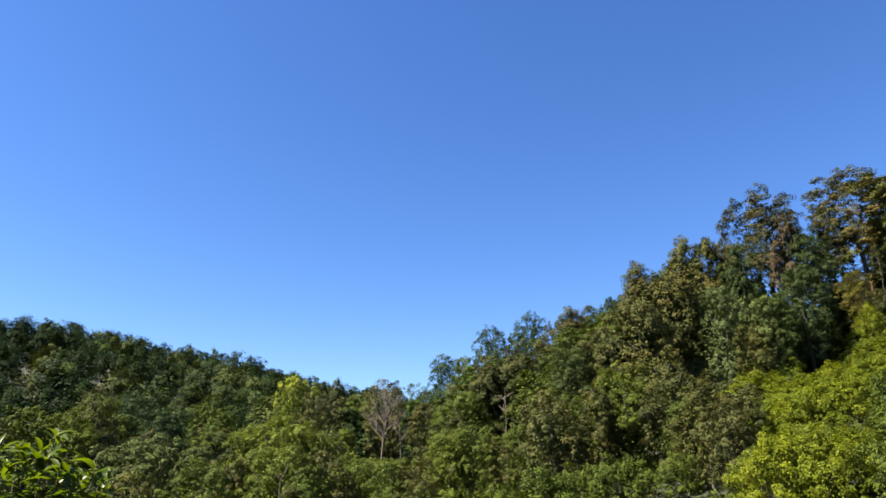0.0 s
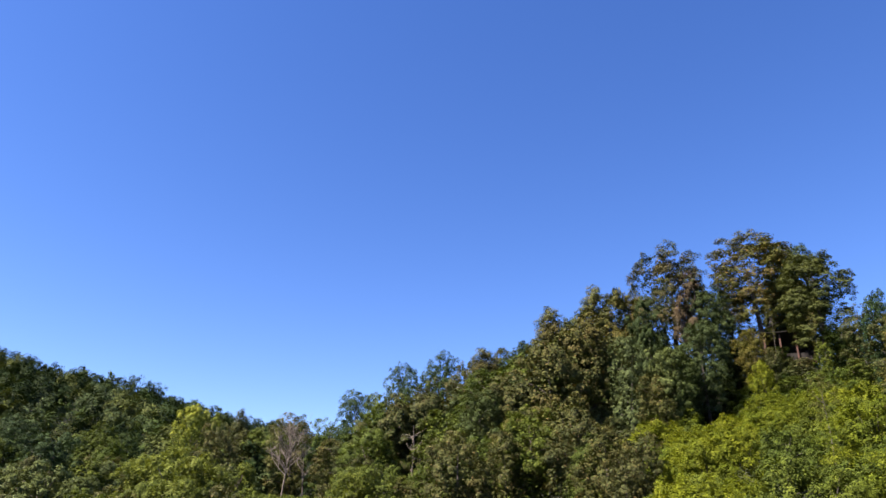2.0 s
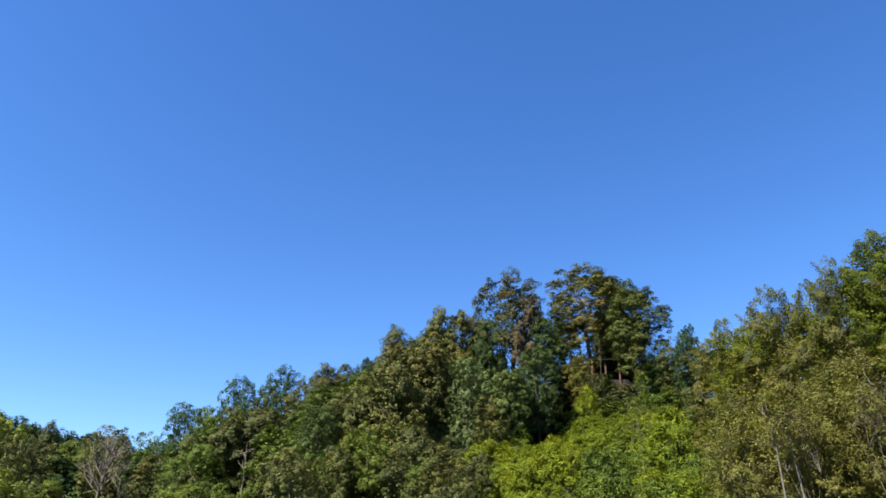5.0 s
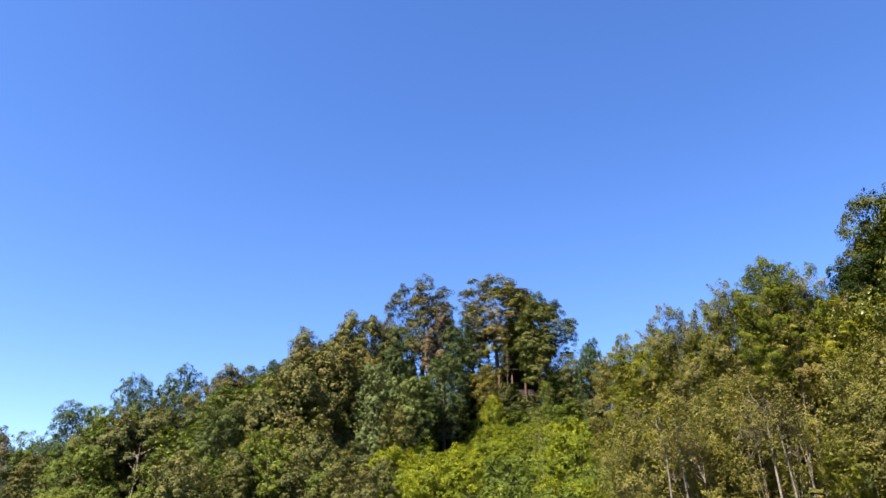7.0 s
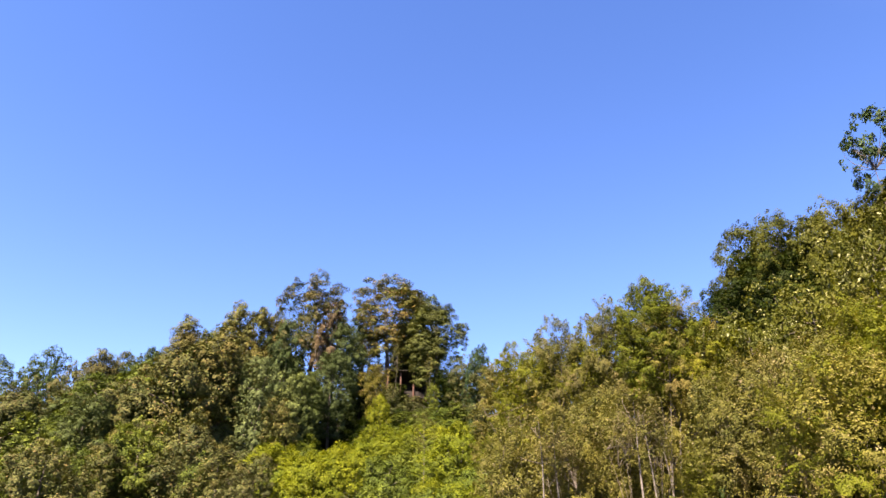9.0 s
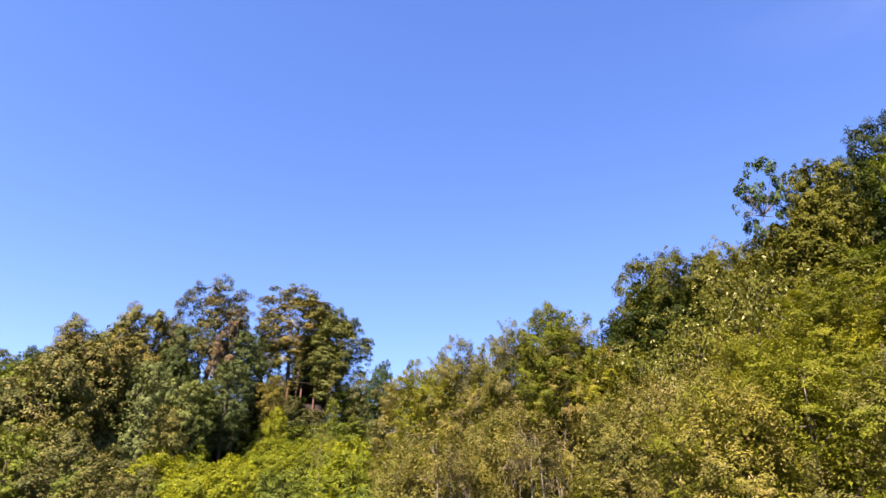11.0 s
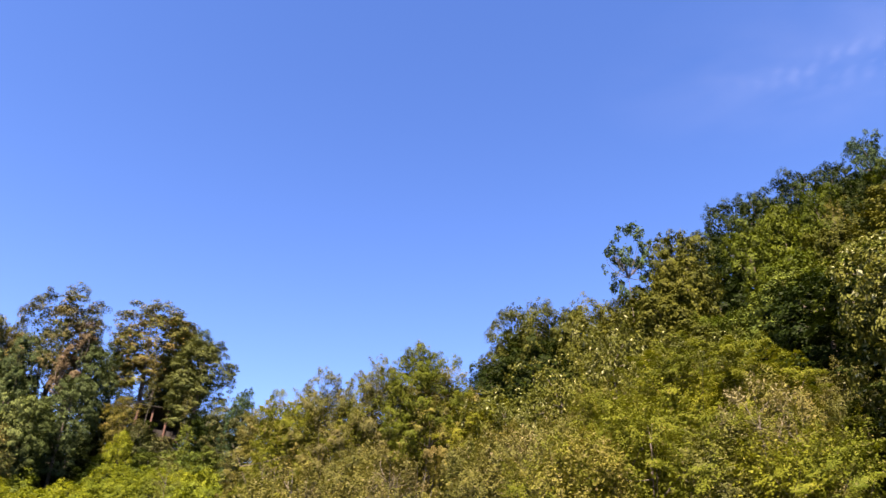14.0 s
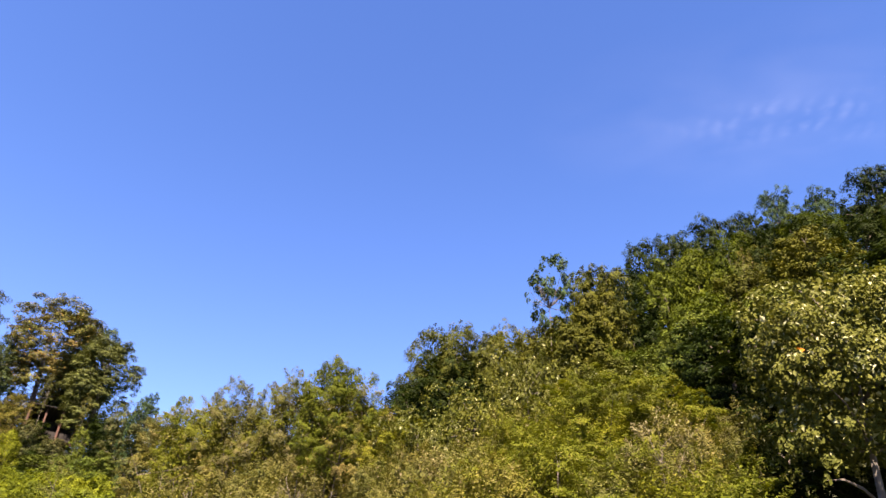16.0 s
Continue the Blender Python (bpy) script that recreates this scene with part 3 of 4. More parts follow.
# the tall trees on the ridge, from the saddle up to the right: kind, bearing, distance, top, width
for kind, b, r, top, w in (
    ("wood_olive", -4.5, 112, 9.2, 9), ("wood_green", -1.6, 110, 8.9, 8), ("airy_cool", 0.3, 105, 11.3, 6.5), ("wood_green", 2.4, 102, 11.1, 8),
    ("airy_cool", 4.0, 98, 13.6, 4.8), ("wood_green", 5.9, 97, 12.9, 7), ("airy_cool", 7.6, 95, 14.6, 6.0), ("wood_olive", 9.1, 90, 13.8, 6),
    ("tall_cone", 10.8, 84, 14.9, 7), ("wood_olive", 13.0, 86, 15.1, 6), ("tall_deep", 14.6, 82, 15.6, 5), ("tall_cone", 16.5, 78, 18.2, 6.5),
    ("tall_deep", 18.5, 84, 17.4, 4.6), ("tall_olive", 21.1, 74, 19.6, 6.2), ("tall_deep", 23.2, 80, 17.4, 5), ("tall_dome", 26.7, 72, 22.4, 8.4), ("rust_tree", 28.3, 68.4, 20.5, 2.6), ("rust_tree", 27.3, 67.6, 18.2, 2.2),
    ("tall_deep", 24.6, 70, 18.6, 4.6), ("tall_deep", 29.4, 69, 19.1, 5.2), ("tall_bare", 33.2, 73, 22.5, 8.8), ("tall_deep", 36.0, 77, 21.4, 5.6),
    ("tall_lifted", 37.3, 68, 20.5, 6.3), ("wood_olive", 40.3, 60, 16.3, 4.6), ("airy_cool", 41.2, 52, 17.3, 2.2), ("wood_olive", 43.0, 50, 15.6, 6),
    ("gold_thicket", 32.3, 66, 15.6, 3.4), ("tall_deep", 31.0, 77, 18.8, 4.6), ("tall_deep", 34.6, 79, 18.6, 3.8), ("wood_olive", 33.7, 65, 14.0, 1.8), ("wood_green", 37.2, 66, 14.2, 2.0), ("lime_shrub", 32.7, 62, 13.2, 3.0), ("pole_tree", 33.9, 66.5, 17.4, 1.3), ("pole_tree", 36.8, 66, 16.6, 1.5), ("wood_olive", 35.4, 64, 13.1, 3.0), ("tall_rusty", 23.3, 75, 19.4, 3.0), ("wood_green", 8.0, 70, 10.3, 8), ("wood_olive", 12.0, 66, 11.8, 7.5), ("wood_olive", 16.2, 65, 11.8, 7),
    # slope_trees between 27 and 33 degrees put the hollow's shade into leaf colour
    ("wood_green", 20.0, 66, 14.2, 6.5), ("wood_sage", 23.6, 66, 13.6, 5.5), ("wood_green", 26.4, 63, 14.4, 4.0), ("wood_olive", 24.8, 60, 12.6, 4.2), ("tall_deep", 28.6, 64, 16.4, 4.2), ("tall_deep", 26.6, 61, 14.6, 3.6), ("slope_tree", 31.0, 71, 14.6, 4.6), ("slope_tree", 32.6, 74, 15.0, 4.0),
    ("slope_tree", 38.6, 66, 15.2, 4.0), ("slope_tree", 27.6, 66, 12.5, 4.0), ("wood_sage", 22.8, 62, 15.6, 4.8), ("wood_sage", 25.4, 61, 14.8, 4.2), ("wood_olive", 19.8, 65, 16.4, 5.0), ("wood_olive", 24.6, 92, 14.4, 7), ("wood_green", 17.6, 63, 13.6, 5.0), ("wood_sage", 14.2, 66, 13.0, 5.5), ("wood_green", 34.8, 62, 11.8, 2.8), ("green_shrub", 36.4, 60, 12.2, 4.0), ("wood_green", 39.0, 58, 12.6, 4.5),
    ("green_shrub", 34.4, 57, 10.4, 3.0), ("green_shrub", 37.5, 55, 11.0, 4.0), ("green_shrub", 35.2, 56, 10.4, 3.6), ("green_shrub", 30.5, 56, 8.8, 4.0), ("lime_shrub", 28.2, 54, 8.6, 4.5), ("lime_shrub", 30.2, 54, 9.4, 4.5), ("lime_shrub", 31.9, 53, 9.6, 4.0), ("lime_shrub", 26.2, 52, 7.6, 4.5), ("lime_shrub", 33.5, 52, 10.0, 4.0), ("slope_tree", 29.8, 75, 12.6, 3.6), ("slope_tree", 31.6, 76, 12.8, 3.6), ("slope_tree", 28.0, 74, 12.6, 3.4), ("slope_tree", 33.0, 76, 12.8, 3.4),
):
    plant_to(kind, b, r, top, w)

# the wood that fills the ridge and the valley below these
rng = random.Random(5)


CLEAR = [(-7.5, -1.0, 107, 3.0), (2.8, 7.2, 74, 4.8), (27.5, 32.0, 84, 8.6), (32.0, 37.5, 76, 10.8), (54.4, 58.4, 24.8, 9.0), (77.0, 82.5, 43, 23.0)]  # bearings, distance and angle under which the wood stays low


def fill(kinds, count, b0, b1, r0, r1, h0, h1, under=0.8, w=None):
    """Plants scattered over a stretch of hillside, kept under the skyline."""
    for _ in range(count):
        b, r = rng.uniform(b0, b1), math.sqrt(rng.uniform(r0 * r0, r1 * r1))
        h = rng.uniform(h0, h1)
        z = place(b, r)[2]
        h = min(h, EYE + r * math.tan(radians(skyline(b) - under)) - z)
        for c0, c1, reach, low in CLEAR:
            if c0 < b < c1 and r < reach:
                h = min(h, EYE + r * math.tan(radians(low)) - z)
        if h > h0 * 0.45:
            plant(rng.choice(kinds), b, r, h, w * rng.uniform(0.85, 1.2) if w else None)


fill(["wood_green", "wood_olive", "wood_green", "airy_cool"], 50, -40, 6, 70, 140, 10, 14)
fill(["wood_gold", "wood_gold", "wood_olive"], 20, -18, 2, 62, 92, 8, 12, under=2.0)
fill(["wood_sage"], 12, -25, -13, 66, 96, 8, 11, under=5.5)
fill(["wood_gold", "wood_olive", "wood_gold"], 12, -20, 4, 48, 62, 6, 9, under=3.5)
fill(["wood_olive", "wood_green", "wood_olive"], 10, 7, 22, 49, 58, 7, 11, under=6)
fill(["wood_olive", "tall_deep", "wood_olive", "wood_green"], 40, 2, 24, 58, 98, 11, 16)
fill(["tall_deep", "wood_olive", "tall_olive"], 14, 22, 42, 62, 84, 9, 14, under=3.0)

# the wood in front of the ridge, lower down
fill(["wood_green", "wood_olive"], 26, -40, 20, 45, 60, 6, 9, under=5)
fill(["green_shrub"], 22, -39, 20, 28, 44, 2.4, 3.6, under=5)
fill(["wood_olive", "wood_olive", "wood_green"], 10, 18, 24, 34, 56, 4, 6, under=6)


# low shrubs on the lit bank; their dark leaf colour stands for shade
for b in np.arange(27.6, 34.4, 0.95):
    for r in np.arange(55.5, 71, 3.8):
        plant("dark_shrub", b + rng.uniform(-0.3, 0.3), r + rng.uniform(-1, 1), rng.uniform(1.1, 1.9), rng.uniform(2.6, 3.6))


# the far wooded hill
def far_wood():
    """One sheet of tree crowns over the far slopes."""
    g = np.random.default_rng(11)
    crowns = [crown_leaves(g, 13, 13, 0.1, p, 12, 80, 1500, 1.5, 0.68, 0.8, lump=0.2, corners=3, ruff=0.2, dome=0.8, inner=60)[:2] for p in ("round", "dome", "round", "dome", "dome")]
    crowns.append(crown_leaves(g, 15, 5.5, 0.05, "cone", 10, 40, 700, 0.9, 0.6, 0.7, corners=3, ruff=0.25, inner=30)[:2])
    verts, faces, index, n = [], [], [], 0
    spots = [(b, r) for r in np.arange(111, 350, 9.5) for b in np.arange(-43, 13, math.degrees(9.2 / r))]
    for b, r in spots:
        b, r = b + g.uniform(-0.4, 0.4) * math.degrees(9.2 / r), r + g.uniform(-4, 4)
        x, y, z = place(b, r)
        pick = 5 if g.uniform() < 0.02 else g.integers(5)
        v, f = crowns[pick]
        s, a = g.uniform(0.48, 0.8), g.uniform(0, 6.28)
        top = EYE + r * math.tan(radians(skyline(b) + 0.35)) - z
        h = min(s * g.uniform(1.0, 1.35), top / (15 if pick == 5 else 13))
        if h < 0.3:
            continue
        c, d = math.cos(a), math.sin(a)
        w = np.stack([(v[:, 0] * c - v[:, 1] * d) * s + x, (v[:, 0] * d + v[:, 1] * c) * s + y, v[:, 2] * h + z], 1)
        verts.append(w)
        faces.append(f + n)
        # the darkest leaves prevail left of about -28 degrees and beyond 230 m
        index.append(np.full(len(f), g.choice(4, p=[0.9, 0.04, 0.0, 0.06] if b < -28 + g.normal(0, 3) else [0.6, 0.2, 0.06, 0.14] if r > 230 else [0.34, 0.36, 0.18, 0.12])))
        n += len(w)
    me = mesh_from("far_wood", np.concatenate(verts), np.concatenate(faces), FAR_LEAVES, np.concatenate(index))
    tagged(new("hillside_forest", me), "dense dark green forest covering the far hill", "forest", kind="stuff")


far_wood()
plant_to("wood_olive", -8.6, 118, 7.6, 9)
plant_to("tall_cone", -8.7, 128, 9.2, 5.0)
plant_to("yellow_tree", -12.4, 124, 9.4, 5.4, variant=0)
plant_to("yellow_tree", -11.0, 124, 9.0, 4.4, variant=1)
plant_to("wood_green", -12.2, 112, 8.3, 7.0)
plant_to("wood_olive", -10.4, 110, 8.1, 6.0)

fill(["green_shrub", "wood_green", "green_shrub"], 16, 24, 44, 68, 88, 4.5, 7, under=4)

# shrubs on the sunlit slope under the tall trees
fill(["lime_shrub", "lime_shrub", "green_shrub"], 46, 22.5, 46, 36, 58, 2.6, 4.2, under=5)
fill(["green_shrub", "lime_shrub"], 14, 24, 44, 56, 66, 3, 5, under=5)

fill(["lime_shrub", "green_shrub"], 24, 23, 46, 22, 36, 1.8, 3.0, under=5)

# the near thicket
for kind, b, r, top, w in (
    ("stem_thicket", 56.0, 25, 21.9, 3.6), ("gold_thicket", 52.4, 25.5, 20.4, 3.0), ("gold_thicket", 57.8, 25, 20.2, 3.0), ("gold_thicket", 48.4, 26, 19.2, 3.0),
    ("fine_thicket", 45.0, 27, 17.8, 3.2), ("fine_thicket", 50.2, 26, 18.6, 3.0), ("fine_thicket", 60.5, 25, 18.4, 3.6), ("broad_tree", 63.5, 24, 18.8, 4.0),
    ("gold_thicket", 46.3, 30, 17.4, 4.0), ("fine_thicket", 49.0, 30, 17.6, 4.0), ("gold_thicket", 53.4, 29.5, 19.6, 4.0), ("gold_thicket", 57.0, 29.5, 19.0, 4.0), ("gold_thicket", 43.6, 31, 16.2, 3.4), ("fine_thicket", 60.4, 29, 17.6, 4.0),
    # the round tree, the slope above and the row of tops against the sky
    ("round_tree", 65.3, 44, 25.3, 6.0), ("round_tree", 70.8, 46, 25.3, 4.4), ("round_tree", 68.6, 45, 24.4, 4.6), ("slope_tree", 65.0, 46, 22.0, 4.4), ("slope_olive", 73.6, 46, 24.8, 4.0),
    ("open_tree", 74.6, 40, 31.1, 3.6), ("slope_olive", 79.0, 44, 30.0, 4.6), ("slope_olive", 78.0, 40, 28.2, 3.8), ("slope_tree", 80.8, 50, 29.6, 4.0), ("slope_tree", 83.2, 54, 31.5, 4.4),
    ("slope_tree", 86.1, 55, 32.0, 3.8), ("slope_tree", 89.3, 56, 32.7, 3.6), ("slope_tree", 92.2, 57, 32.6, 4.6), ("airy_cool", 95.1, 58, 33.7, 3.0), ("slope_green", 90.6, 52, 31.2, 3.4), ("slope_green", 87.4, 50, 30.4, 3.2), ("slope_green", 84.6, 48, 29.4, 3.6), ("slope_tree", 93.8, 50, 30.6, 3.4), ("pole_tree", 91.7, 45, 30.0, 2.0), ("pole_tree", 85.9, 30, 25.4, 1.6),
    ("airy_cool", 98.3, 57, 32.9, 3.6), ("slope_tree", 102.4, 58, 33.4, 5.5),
    # broad-leaved and feathery trees close by
    ("broad_tree", 72.6, 26, 24.0, 4.6), ("broad_tree", 67.5, 25, 20.8, 4.5), ("frond_tree", 74.0, 18, 18.8, 4.5), ("frond_tree", 80.0, 17, 16.8, 4.5),
    ("frond_tree", 68.0, 18, 16.0, 4.0), ("frond_tree", 87.0, 15, 15.2, 3.6), ("frond_tree", 77.0, 20, 20.2, 4.0), ("frond_tree", 71.5, 21, 19.4, 3.8),
    ("frond_tree", 84.0, 15.5, 14.6, 4.0), ("broad_tree", 76.5, 22, 20.6, 3.6), ("broad_tree", 80.5, 23, 21.6, 3.6), ("dry_brush", 82.8, 16.6, 18.4, 1.8), ("dry_brush", 52.8, 21.5, 12.0, 1.2), ("dry_brush", 55.0, 21.2, 12.2, 1.2), ("dry_brush", 65.2, 19.5, 15.4, 1.4),
    ("pole_tree", 46.2, 20.5, 13.4, 1.6), ("pole_tree", 47.4, 20.8, 12.6, 1.5), ("pole_tree", 53.8, 20.2, 14.2, 1.8), ("pole_tree", 54.7, 20.4, 13.2, 1.5), ("dry_brush", 47.8, 20.9, 10.4, 1.3), ("pole_tree", 36.5, 40, 12.0, 1.6), ("gold_shrub", 84.5, 18, 18.6, 3.5), ("fine_thicket", 78.0, 21, 21.4, 4.5),
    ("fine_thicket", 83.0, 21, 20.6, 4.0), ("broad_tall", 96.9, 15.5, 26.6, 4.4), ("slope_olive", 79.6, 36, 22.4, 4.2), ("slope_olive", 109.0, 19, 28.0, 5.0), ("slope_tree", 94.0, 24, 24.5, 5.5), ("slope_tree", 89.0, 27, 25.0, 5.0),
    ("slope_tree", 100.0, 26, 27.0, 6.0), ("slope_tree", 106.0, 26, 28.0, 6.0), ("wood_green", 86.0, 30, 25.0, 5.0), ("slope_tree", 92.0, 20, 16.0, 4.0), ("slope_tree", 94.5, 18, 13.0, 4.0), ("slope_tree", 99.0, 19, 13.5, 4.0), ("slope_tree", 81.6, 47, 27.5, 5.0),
):
    plant_to(kind, b, r, top, w)
fill(["wood_gold", "wood_olive", "wood_gold"], 14, 44, 63, 30, 36, 5, 9, under=3.5)
fill(["gold_shrub"], 18, 43, 66, 21.5, 27, 3.0, 5.0, under=5)
fill(["gold_shrub", "frond_tree"], 8, 58, 74, 17, 24, 4, 6, under=6)
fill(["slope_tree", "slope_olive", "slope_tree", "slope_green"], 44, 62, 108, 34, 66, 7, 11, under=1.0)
fill(["gold_shrub", "frond_tree"], 18, 66, 92, 15, 24, 3, 5, under=13)
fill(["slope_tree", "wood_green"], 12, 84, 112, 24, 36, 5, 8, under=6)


# low plants over the forest floor
def undergrowth():
    g = np.random.default_rng(23)
    n = 4200
    b, r = g.uniform(-38, 112, n), np.sqrt(g.uniform(17 ** 2, 120 ** 2, n))
    x, y = r * np.sin(np.radians(b)), r * np.cos(np.radians(b))
    c = np.stack([x, y, ground_z(x, y) + 0.15], 1)
    k = np.repeat(np.arange(n), 22)
    e = unit(g.normal(size=(len(k), 3)) + np.array([0, 0, 0.8]))
    size = g.uniform(0.4, 1.2, n)
    p = c[k] + e * size[k][:, None] * np.array([1, 1, 0.6])
    v, f = leaf_quads(g, p, unit(e + np.array([0, 0, 0.4]) + g.normal(0, 0.3, (len(k), 3))), 0.34, 0.7, 0.0, 3)
    me = mesh_from("undergrowth", v, f, [LEAF["green"], LEAF["deep"], LEAF["olive"]], g.integers(0, 3, n)[k])
    tagged(new("undergrowth", me), "low leafy green plants covering the hillside soil", "undergrowth", kind="stuff")


undergrowth()


# a bare dead tree and a dead pole in the wood
def dead_tree(bearing, r, top_el, seed, spread, forks, label):
    g = np.random.default_rng(seed)
    x, y, z = place(bearing, r)
    h = EYE + r * math.tan(radians(top_el)) - z
    root = tagged(new("dead_tree"), label, "tree")
    root.matrix_basis = pose(x, y, z - 0.1)
    path = trunk_path(g, h * 0.9, 0.03)
    v, f = tube(path, h * 0.009 * np.array([1.3, 1.05, 0.9, 0.75, 0.55, 0.35, 0.15]), 7)
    part("trunk", mesh_from("dead_trunk", v, f, [DEAD_WOOD]), root)
    for i in range(forks):
        s = g.uniform(0.5, 0.94)
        a = i * 2.4 + g.uniform(-0.5, 0.5)
        start = np.array([np.interp(s * h * 0.9, path[:, 2], path[:, k]) for k in (0, 1)] + [s * h * 0.9])
        reach = spread * h * (1.15 - s) * g.uniform(0.6, 1.1)
        end = start + np.array([np.cos(a) * reach, np.sin(a) * reach, reach * g.uniform(0.9, 1.6)])
        end[2] = min(end[2], h)
        bone = limb_path(g, start, end, 0.02 * h, 5)
        v, f = tube(bone, h * 0.005 * np.array([1.1, 0.85, 0.6, 0.4, 0.15]), 5)
        limb = part("limb", mesh_from("dead_limb", v, f, [DEAD_WOOD]), root)
        for _ in range(5):
            k = g.integers(1, 4)
            tip = bone[k] + g.normal(0, 0.06 * h, 3) + (bone[4] - bone[k]) * 0.7 + np.array([0, 0, 0.05 * h])
            v, f = tube(limb_path(g, bone[k], tip, 0.01 * h), h * 0.0025 * np.array([1, 0.8, 0.5, 0.2]), 4)
            part("twig", mesh_from("dead_twig", v, f, [DEAD_WOOD]), limb)


dead_tree(-5.0, 104, 8.9, 3, 0.34, 24, "bare dead tree with pale forked branches in the wood")
dead_tree(-3.3, 105, 7.4, 8, 0.30, 9, "bare dead tree with pale forked branches in the wood")
dead_tree(5.2, 72, 9.6, 5, 0.1, 4, "straight pale dead trunk standing in the wood")


# the hut on the bank under the tall trees
def plank_material(name, dark, light):
    m, nt, bsdf, out = material(name)
    grain = ramp(nt, noise_of(nt, 6.0, 6.0), [(0.3, dark), (0.7, light)])
    nt.links.new(grain, bsdf.inputs["Base Color"])
    bsdf.inputs["Roughness"].default_value = 0.85
    return m


# plank and post colours are darkened to hold the tree shade on the hut
SHADED_PLANK = plank_material("shaded_weathered_plank", (0.0027, 0.00168, 0.00126), (0.0072, 0.0042, 0.00294))
RED_POST = plank_material("red_brown_post", (0.035, 0.015, 0.010), (0.075, 0.033, 0.022))
ROOF_TIN = plank_material("dark_rusty_roof_sheet", (0.010, 0.009, 0.009), (0.03, 0.024, 0.022))


def box_mesh(name, x0, x1, y0, y1, z0, z1, mat, bevel=0.015):
    bm = bmesh.new()
    bmesh.ops.create_cube(bm, size=1)
    for v in bm.verts:
        v.co = Vector(((x0 + x1) / 2 + v.co.x * (x1 - x0), (y0 + y1) / 2 + v.co.y * (y1 - y0), (z0 + z1) / 2 + v.co.z * (z1 - z0)))
    bmesh.ops.bevel(bm, geom=bm.edges[:], offset=bevel, segments=1, affect="EDGES")
    me = bpy.data.meshes.new(name)
    bm.to_mesh(me)
    bm.free()
    me.materials.append(mat)
    return me


def hut():
    x, y, z = place(34.8, 71)
    root = tagged(new("hut"), "small wooden hut with shade-darkened planks, red-brown posts and a sheet roof", "hut")
    root.matrix_basis = pose(x, y, z - 0.2, 0, 0, -30)
    w, d, h = 4.0, 2.6, 2.5
    for px in (-w / 2, -w / 6, w / 6, w / 2):
        for py in (-d / 2, d / 2):
            part("post", box_mesh("post", px - 0.08, px + 0.08, py - 0.08, py + 0.08, 0, h + (0.35 if py < 0 else 0), RED_POST), root)
    part("floor", box_mesh("hut_floor", -w / 2, w / 2, -d / 2, d / 2, 0.3, 0.42, SHADED_PLANK), root)
    for i in range(18):
        a = -w / 2 + i * w / 18
        part("plank", box_mesh("back_plank", a + 0.006, a + w / 18 - 0.006, d / 2 - 0.13, d / 2 - 0.09, 0.42, h, SHADED_PLANK, 0.004), root)
        part("plank", box_mesh("front_plank", a + 0.006, a + w / 18 - 0.006, -d / 2 + 0.09, -d / 2 + 0.13, 0.42, 1.0, SHADED_PLANK, 0.004), root)
    for sx in (-1, 1):
        part("side_wall", box_mesh("side_wall", sx * w / 2 - 0.03, sx * w / 2 + 0.03, -d / 2 + 0.1, d / 2 - 0.1, 0.42, h, SHADED_PLANK), root)
    n = 60
    xs = np.linspace(-w / 2 - 0.35, w / 2 + 0.35, n)
    wave = 0.025 * np.sin(np.arange(n) * np.pi / 2)
    verts, faces = [], []
    for layer in (0.0, 0.03):
        for yy, zz in ((-d / 2 - 0.4, h + 0.5), (d / 2 + 0.4, h + 0.06)):
            verts += [(a, yy, zz + b + layer) for a, b in zip(xs, wave)]
    for i in range(n - 1):
        faces += [(i, n + i, n + i + 1, i + 1), (2 * n + i, 2 * n + i + 1, 3 * n + i + 1, 3 * n + i), (i, i + 1, 2 * n + i + 1, 2 * n + i), (n + i, 3 * n + i, 3 * n + i + 1, n + i + 1)]
    faces += [(0, 2 * n, 3 * n, n), (n - 1, 2 * n - 1, 4 * n - 1, 3 * n - 1)]
    part("roof", mesh_from("hut_roof", verts, faces, [ROOF_TIN]), root)


hut()


# the leafy shrub close to the camera
def blade(name, length, width, sag, mat):
    rows = 6
    verts, faces = [], []
    for i in range(rows + 1):
        s = i / rows
        w = width * 0.5 * math.sin(math.pi * min(1.0, s ** 0.75)) ** 0.8 + 0.001
        z = sag * (s - 1.4 * s * s) * length
        verts += [(-w, s * length, z + w * 0.35), (0, s * length, z), (w, s * length, z + w * 0.35)]
    for i in range(rows):
        for k in (0, 1):
            a = 3 * i + k
            faces.append((a, a + 1, a + 4, a + 3))
    me = mesh_from(name, verts, faces, [mat])
    me.polygons.foreach_set("use_smooth", [True] * len(me.polygons))
    return me


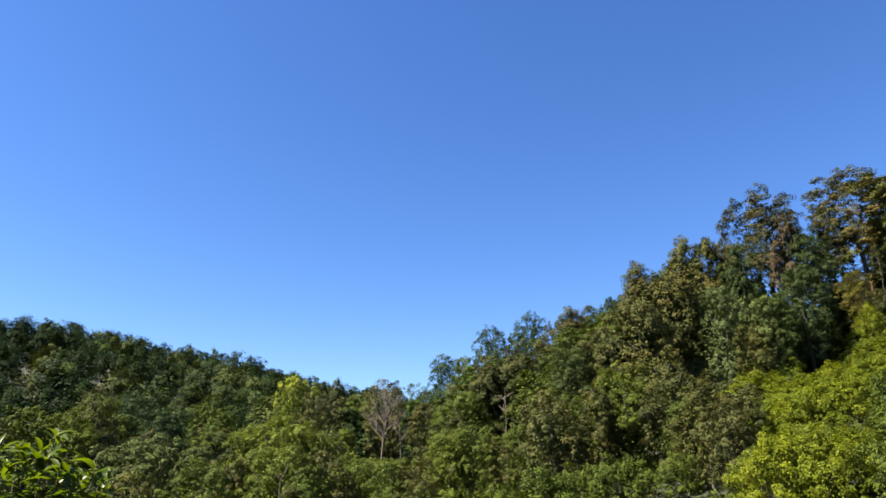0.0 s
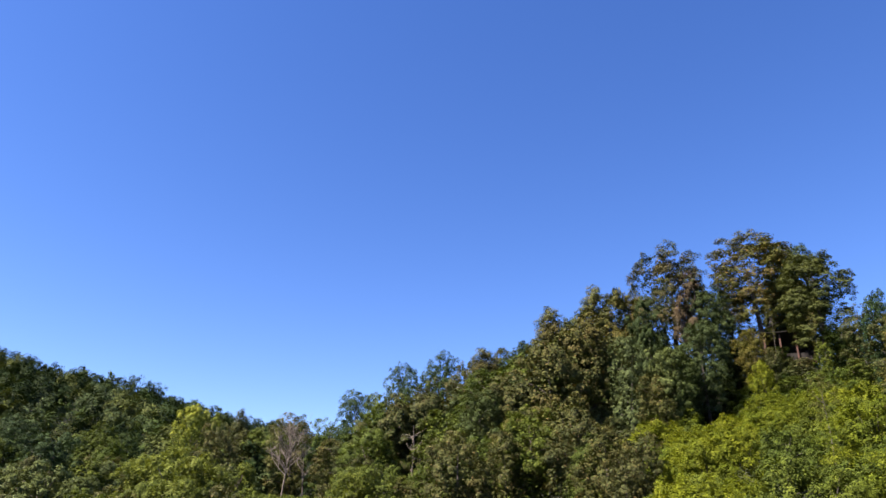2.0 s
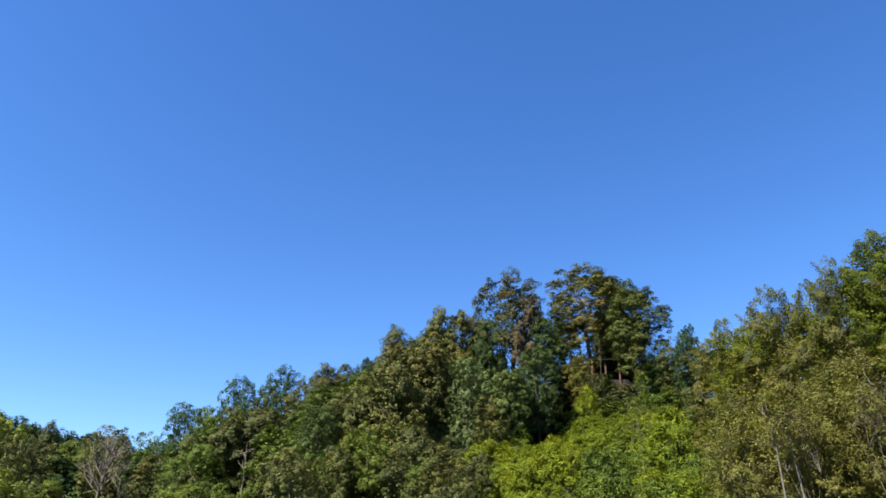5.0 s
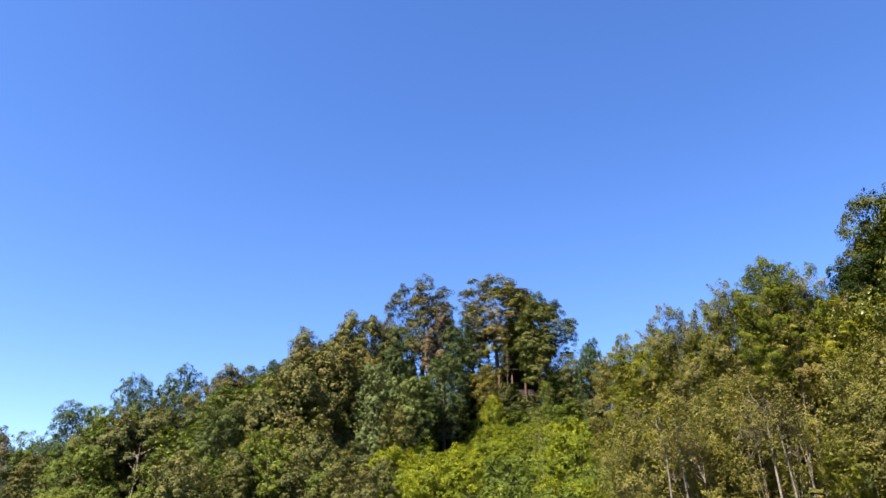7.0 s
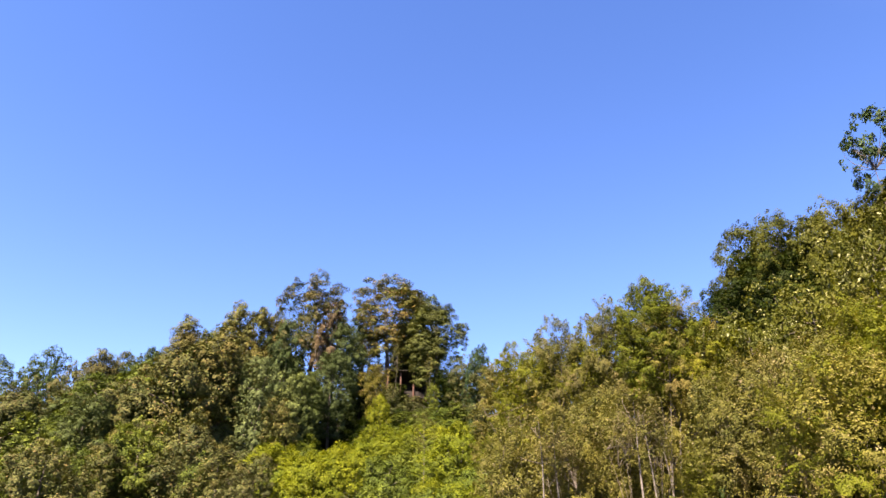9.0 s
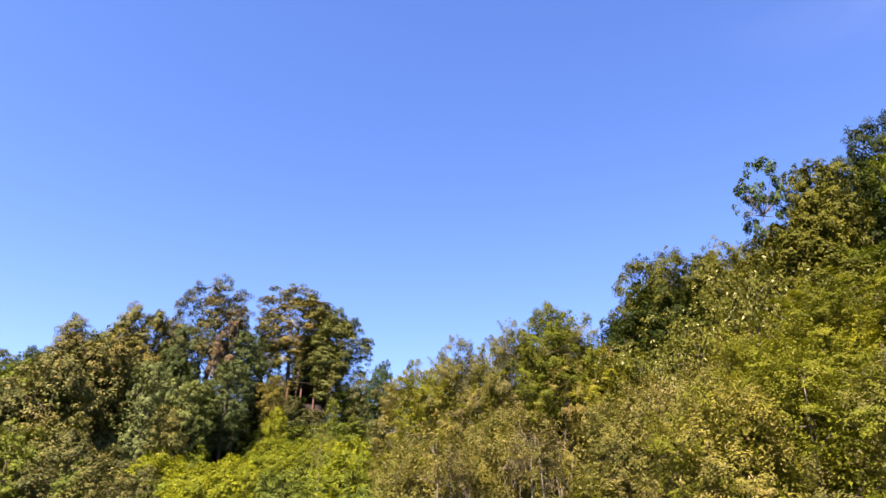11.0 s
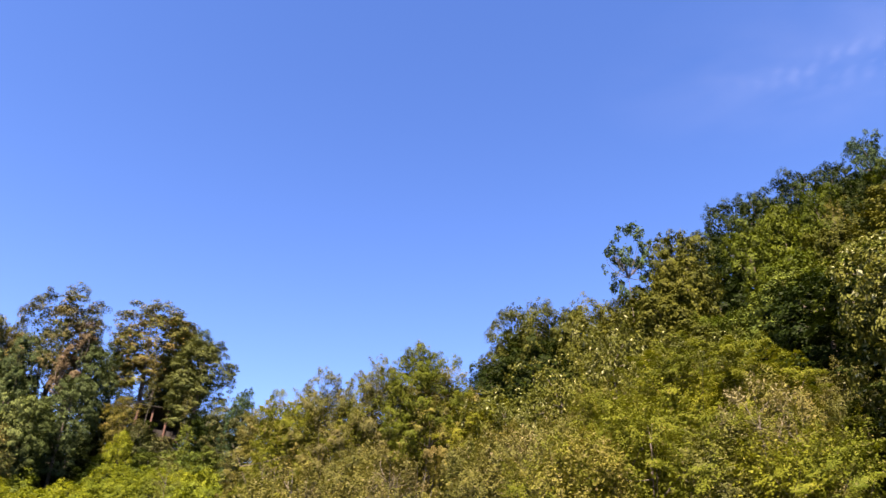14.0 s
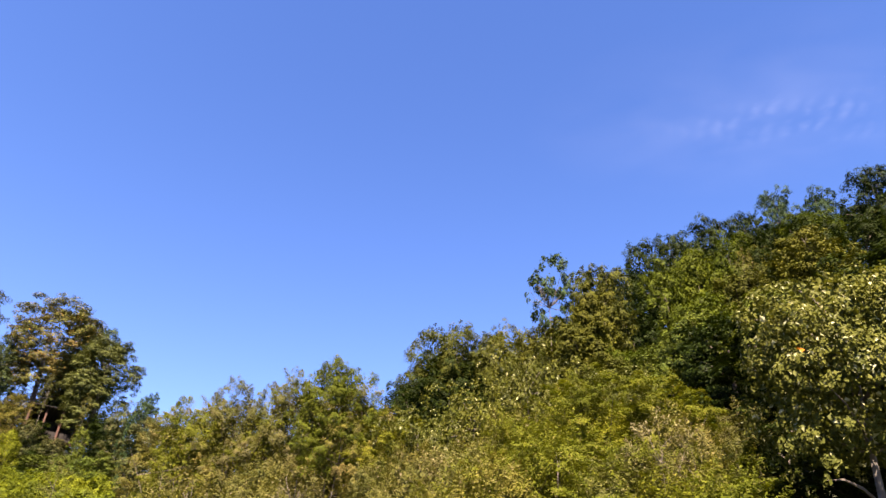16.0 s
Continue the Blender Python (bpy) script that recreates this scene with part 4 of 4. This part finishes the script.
def near_shrub(bearing, r, seed, shoots, label):
    g = random.Random(seed)
    x, y, z = place(bearing, r)
    root = tagged(new("shrub"), label, "shrub")
    root.matrix_basis = pose(x, y, z, 0, 0, -bearing)
    blades = [blade("shrub_leaf", ln, ln * 0.22, sg, LEAF["near"]) for ln, sg in ((0.14, 0.5), (0.12, 0.3), (0.16, 0.7), (0.10, 0.15))]
    for sx, sy, top in shoots:
        path = [(sx * 0.25, sy * 0.25, -0.05), (sx * 0.5, sy * 0.5, top * 0.4), (sx * 0.85, sy * 0.85, top * 0.75), (sx, sy, top)]
        v, f = tube(path, [0.014, 0.012, 0.008, 0.003], 6)
        stem = part("stem", mesh_from("shrub_stem", v, f, [BARK]), root)
        count = 42
        for i in range(count):
            s = 1 - 0.5 * (i / count) ** 1.1
            k = min(int(s * 3), 2)
            u = s * 3 - k
            at = Vector(path[k]).lerp(Vector(path[k + 1]), u)
            up = g.uniform(18, 50) if i < 7 else g.uniform(-12, 35)
            at += Vector((g.gauss(0, 0.05), g.gauss(0, 0.05), g.gauss(0, 0.02))) * (0.3 if i < 7 else 1)
            ob = part("leaf", g.choice(blades), stem)
            ob.matrix_basis = pose(*at, 0, 0, i * 137.5 + g.uniform(-25, 25)) @ pose(0, 0, 0, up, g.uniform(-25, 25), 0) @ Matrix.Scale(g.uniform(0.75, 1.2), 4)


g = random.Random(17)
near_shrub(-29.6, 4.5, 4, [(0.06, 0.0, 1.93), (-0.33, 0.04, 1.84), (-0.20, -0.05, 1.86), (-0.45, 0.0, 1.78)]
           + [(sx, g.uniform(-0.22, 0.22), 1.89 - 0.36 * abs(sx) - g.uniform(0.0, 0.13)) for sx in [-0.52 + 0.042 * i for i in range(22)]],
           "leafy yellow-green shrub with long pointed glossy leaves")


# a single dead leaf caught in the pale-leaved tree
leaf_tree = next(o for o in scene.objects if o.parent is None and o.get("label") == LABELS["broad_tall"])
x, y, z = place(94.6, 12.6)
dead_leaf = part("leaf", blade("dead_leaf", 0.19, 0.11, 0.5, LEAF["orange"]), leaf_tree, "bright orange dead leaf")
dead_leaf.matrix_parent_inverse = leaf_tree.matrix_basis.inverted()
dead_leaf.matrix_basis = pose(x, y, EYE + 12.6 * math.tan(radians(21.2)), 50, 10, -60)


# thin high cloud over the slope
def cirrus():
    m, nt, bsdf, out = material("thin_high_cloud")
    nt.nodes.remove(bsdf)
    tc = nt.nodes.new("ShaderNodeTexCoord")
    soft = nt.nodes.new("ShaderNodeTexGradient")
    soft.gradient_type = "SPHERICAL"
    nt.links.new(tc.outputs["Object"], soft.inputs[0])
    n = nt.nodes.new("ShaderNodeTexNoise")
    n.inputs["Scale"].default_value, n.inputs["Detail"].default_value, n.inputs["Distortion"].default_value = 2.2, 3.0, 0.4
    nt.links.new(tc.outputs["Object"], n.inputs["Vector"])
    haze = ramp(nt, n.outputs[0], [(0.3, (0, 0, 0)), (0.75, (0.75, 0.75, 0.75))])
    w = nt.nodes.new("ShaderNodeTexWave")
    w.inputs["Scale"].default_value, w.inputs["Distortion"].default_value, w.inputs["Detail"].default_value, w.inputs["Detail Scale"].default_value = 4.5, 3.5, 3.0, 1.6
    nt.links.new(tc.outputs["Object"], w.inputs["Vector"])
    band = nt.nodes.new("ShaderNodeTexGradient")  # the ripples lie in one band of it
    band.gradient_type = "SPHERICAL"
    place_band = nt.nodes.new("ShaderNodeMapping")
    place_band.inputs["Location"].default_value, place_band.inputs["Scale"].default_value = (-0.35, -0.25, 0), (1.25, 3.2, 1)
    nt.links.new(tc.outputs["Object"], place_band.inputs[0])
    nt.links.new(place_band.outputs[0], band.inputs[0])
    patchy = ramp(nt, noise_of(nt, 5.0, 3.0), [(0.42, (0, 0, 0)), (0.7, (1, 1, 1))])
    ripples = mix(nt, 1.0, mix(nt, 1.0, w.outputs[0], patchy, "MULTIPLY"), band.outputs[0], "MULTIPLY")
    veil = mix(nt, 1.0, haze, mix(nt, 1.0, ripples, (1.25, 1.25, 1.25), "MULTIPLY"), "ADD")
    amount = mix(nt, 1.0, veil, soft.outputs[0], "MULTIPLY")
    scale = mix(nt, 1.0, amount, (0.018, 0.018, 0.018), "MULTIPLY")
    clear, white, lit = nt.nodes.new("ShaderNodeBsdfTransparent"), nt.nodes.new("ShaderNodeBsdfTranslucent"), nt.nodes.new("ShaderNodeMixShader")
    white.inputs[0].default_value = (0.78, 0.86, 0.95, 1)
    nt.links.new(scale, lit.inputs[0])
    nt.links.new(clear.outputs[0], lit.inputs[1])
    nt.links.new(white.outputs[0], lit.inputs[2])
    nt.links.new(lit.outputs[0], out.inputs[0])
    me = mesh_from("cirrus", [(-1, -1, 0), (1, -1, 0), (1, 1, 0), (-1, 1, 0)], [(0, 1, 2, 3)], [m])
    ob = tagged(new("cirrus_cloud", me), "faint white wisps of high cloud", "cloud", kind="structure")
    r = 1500 / math.tan(radians(39.3))
    a = radians(96)
    ob.matrix_basis = pose(r * math.sin(a), r * math.cos(a), 1500, 0, 0, -75) @ Matrix.Diagonal((740, 440, 1, 1))


cirrus()
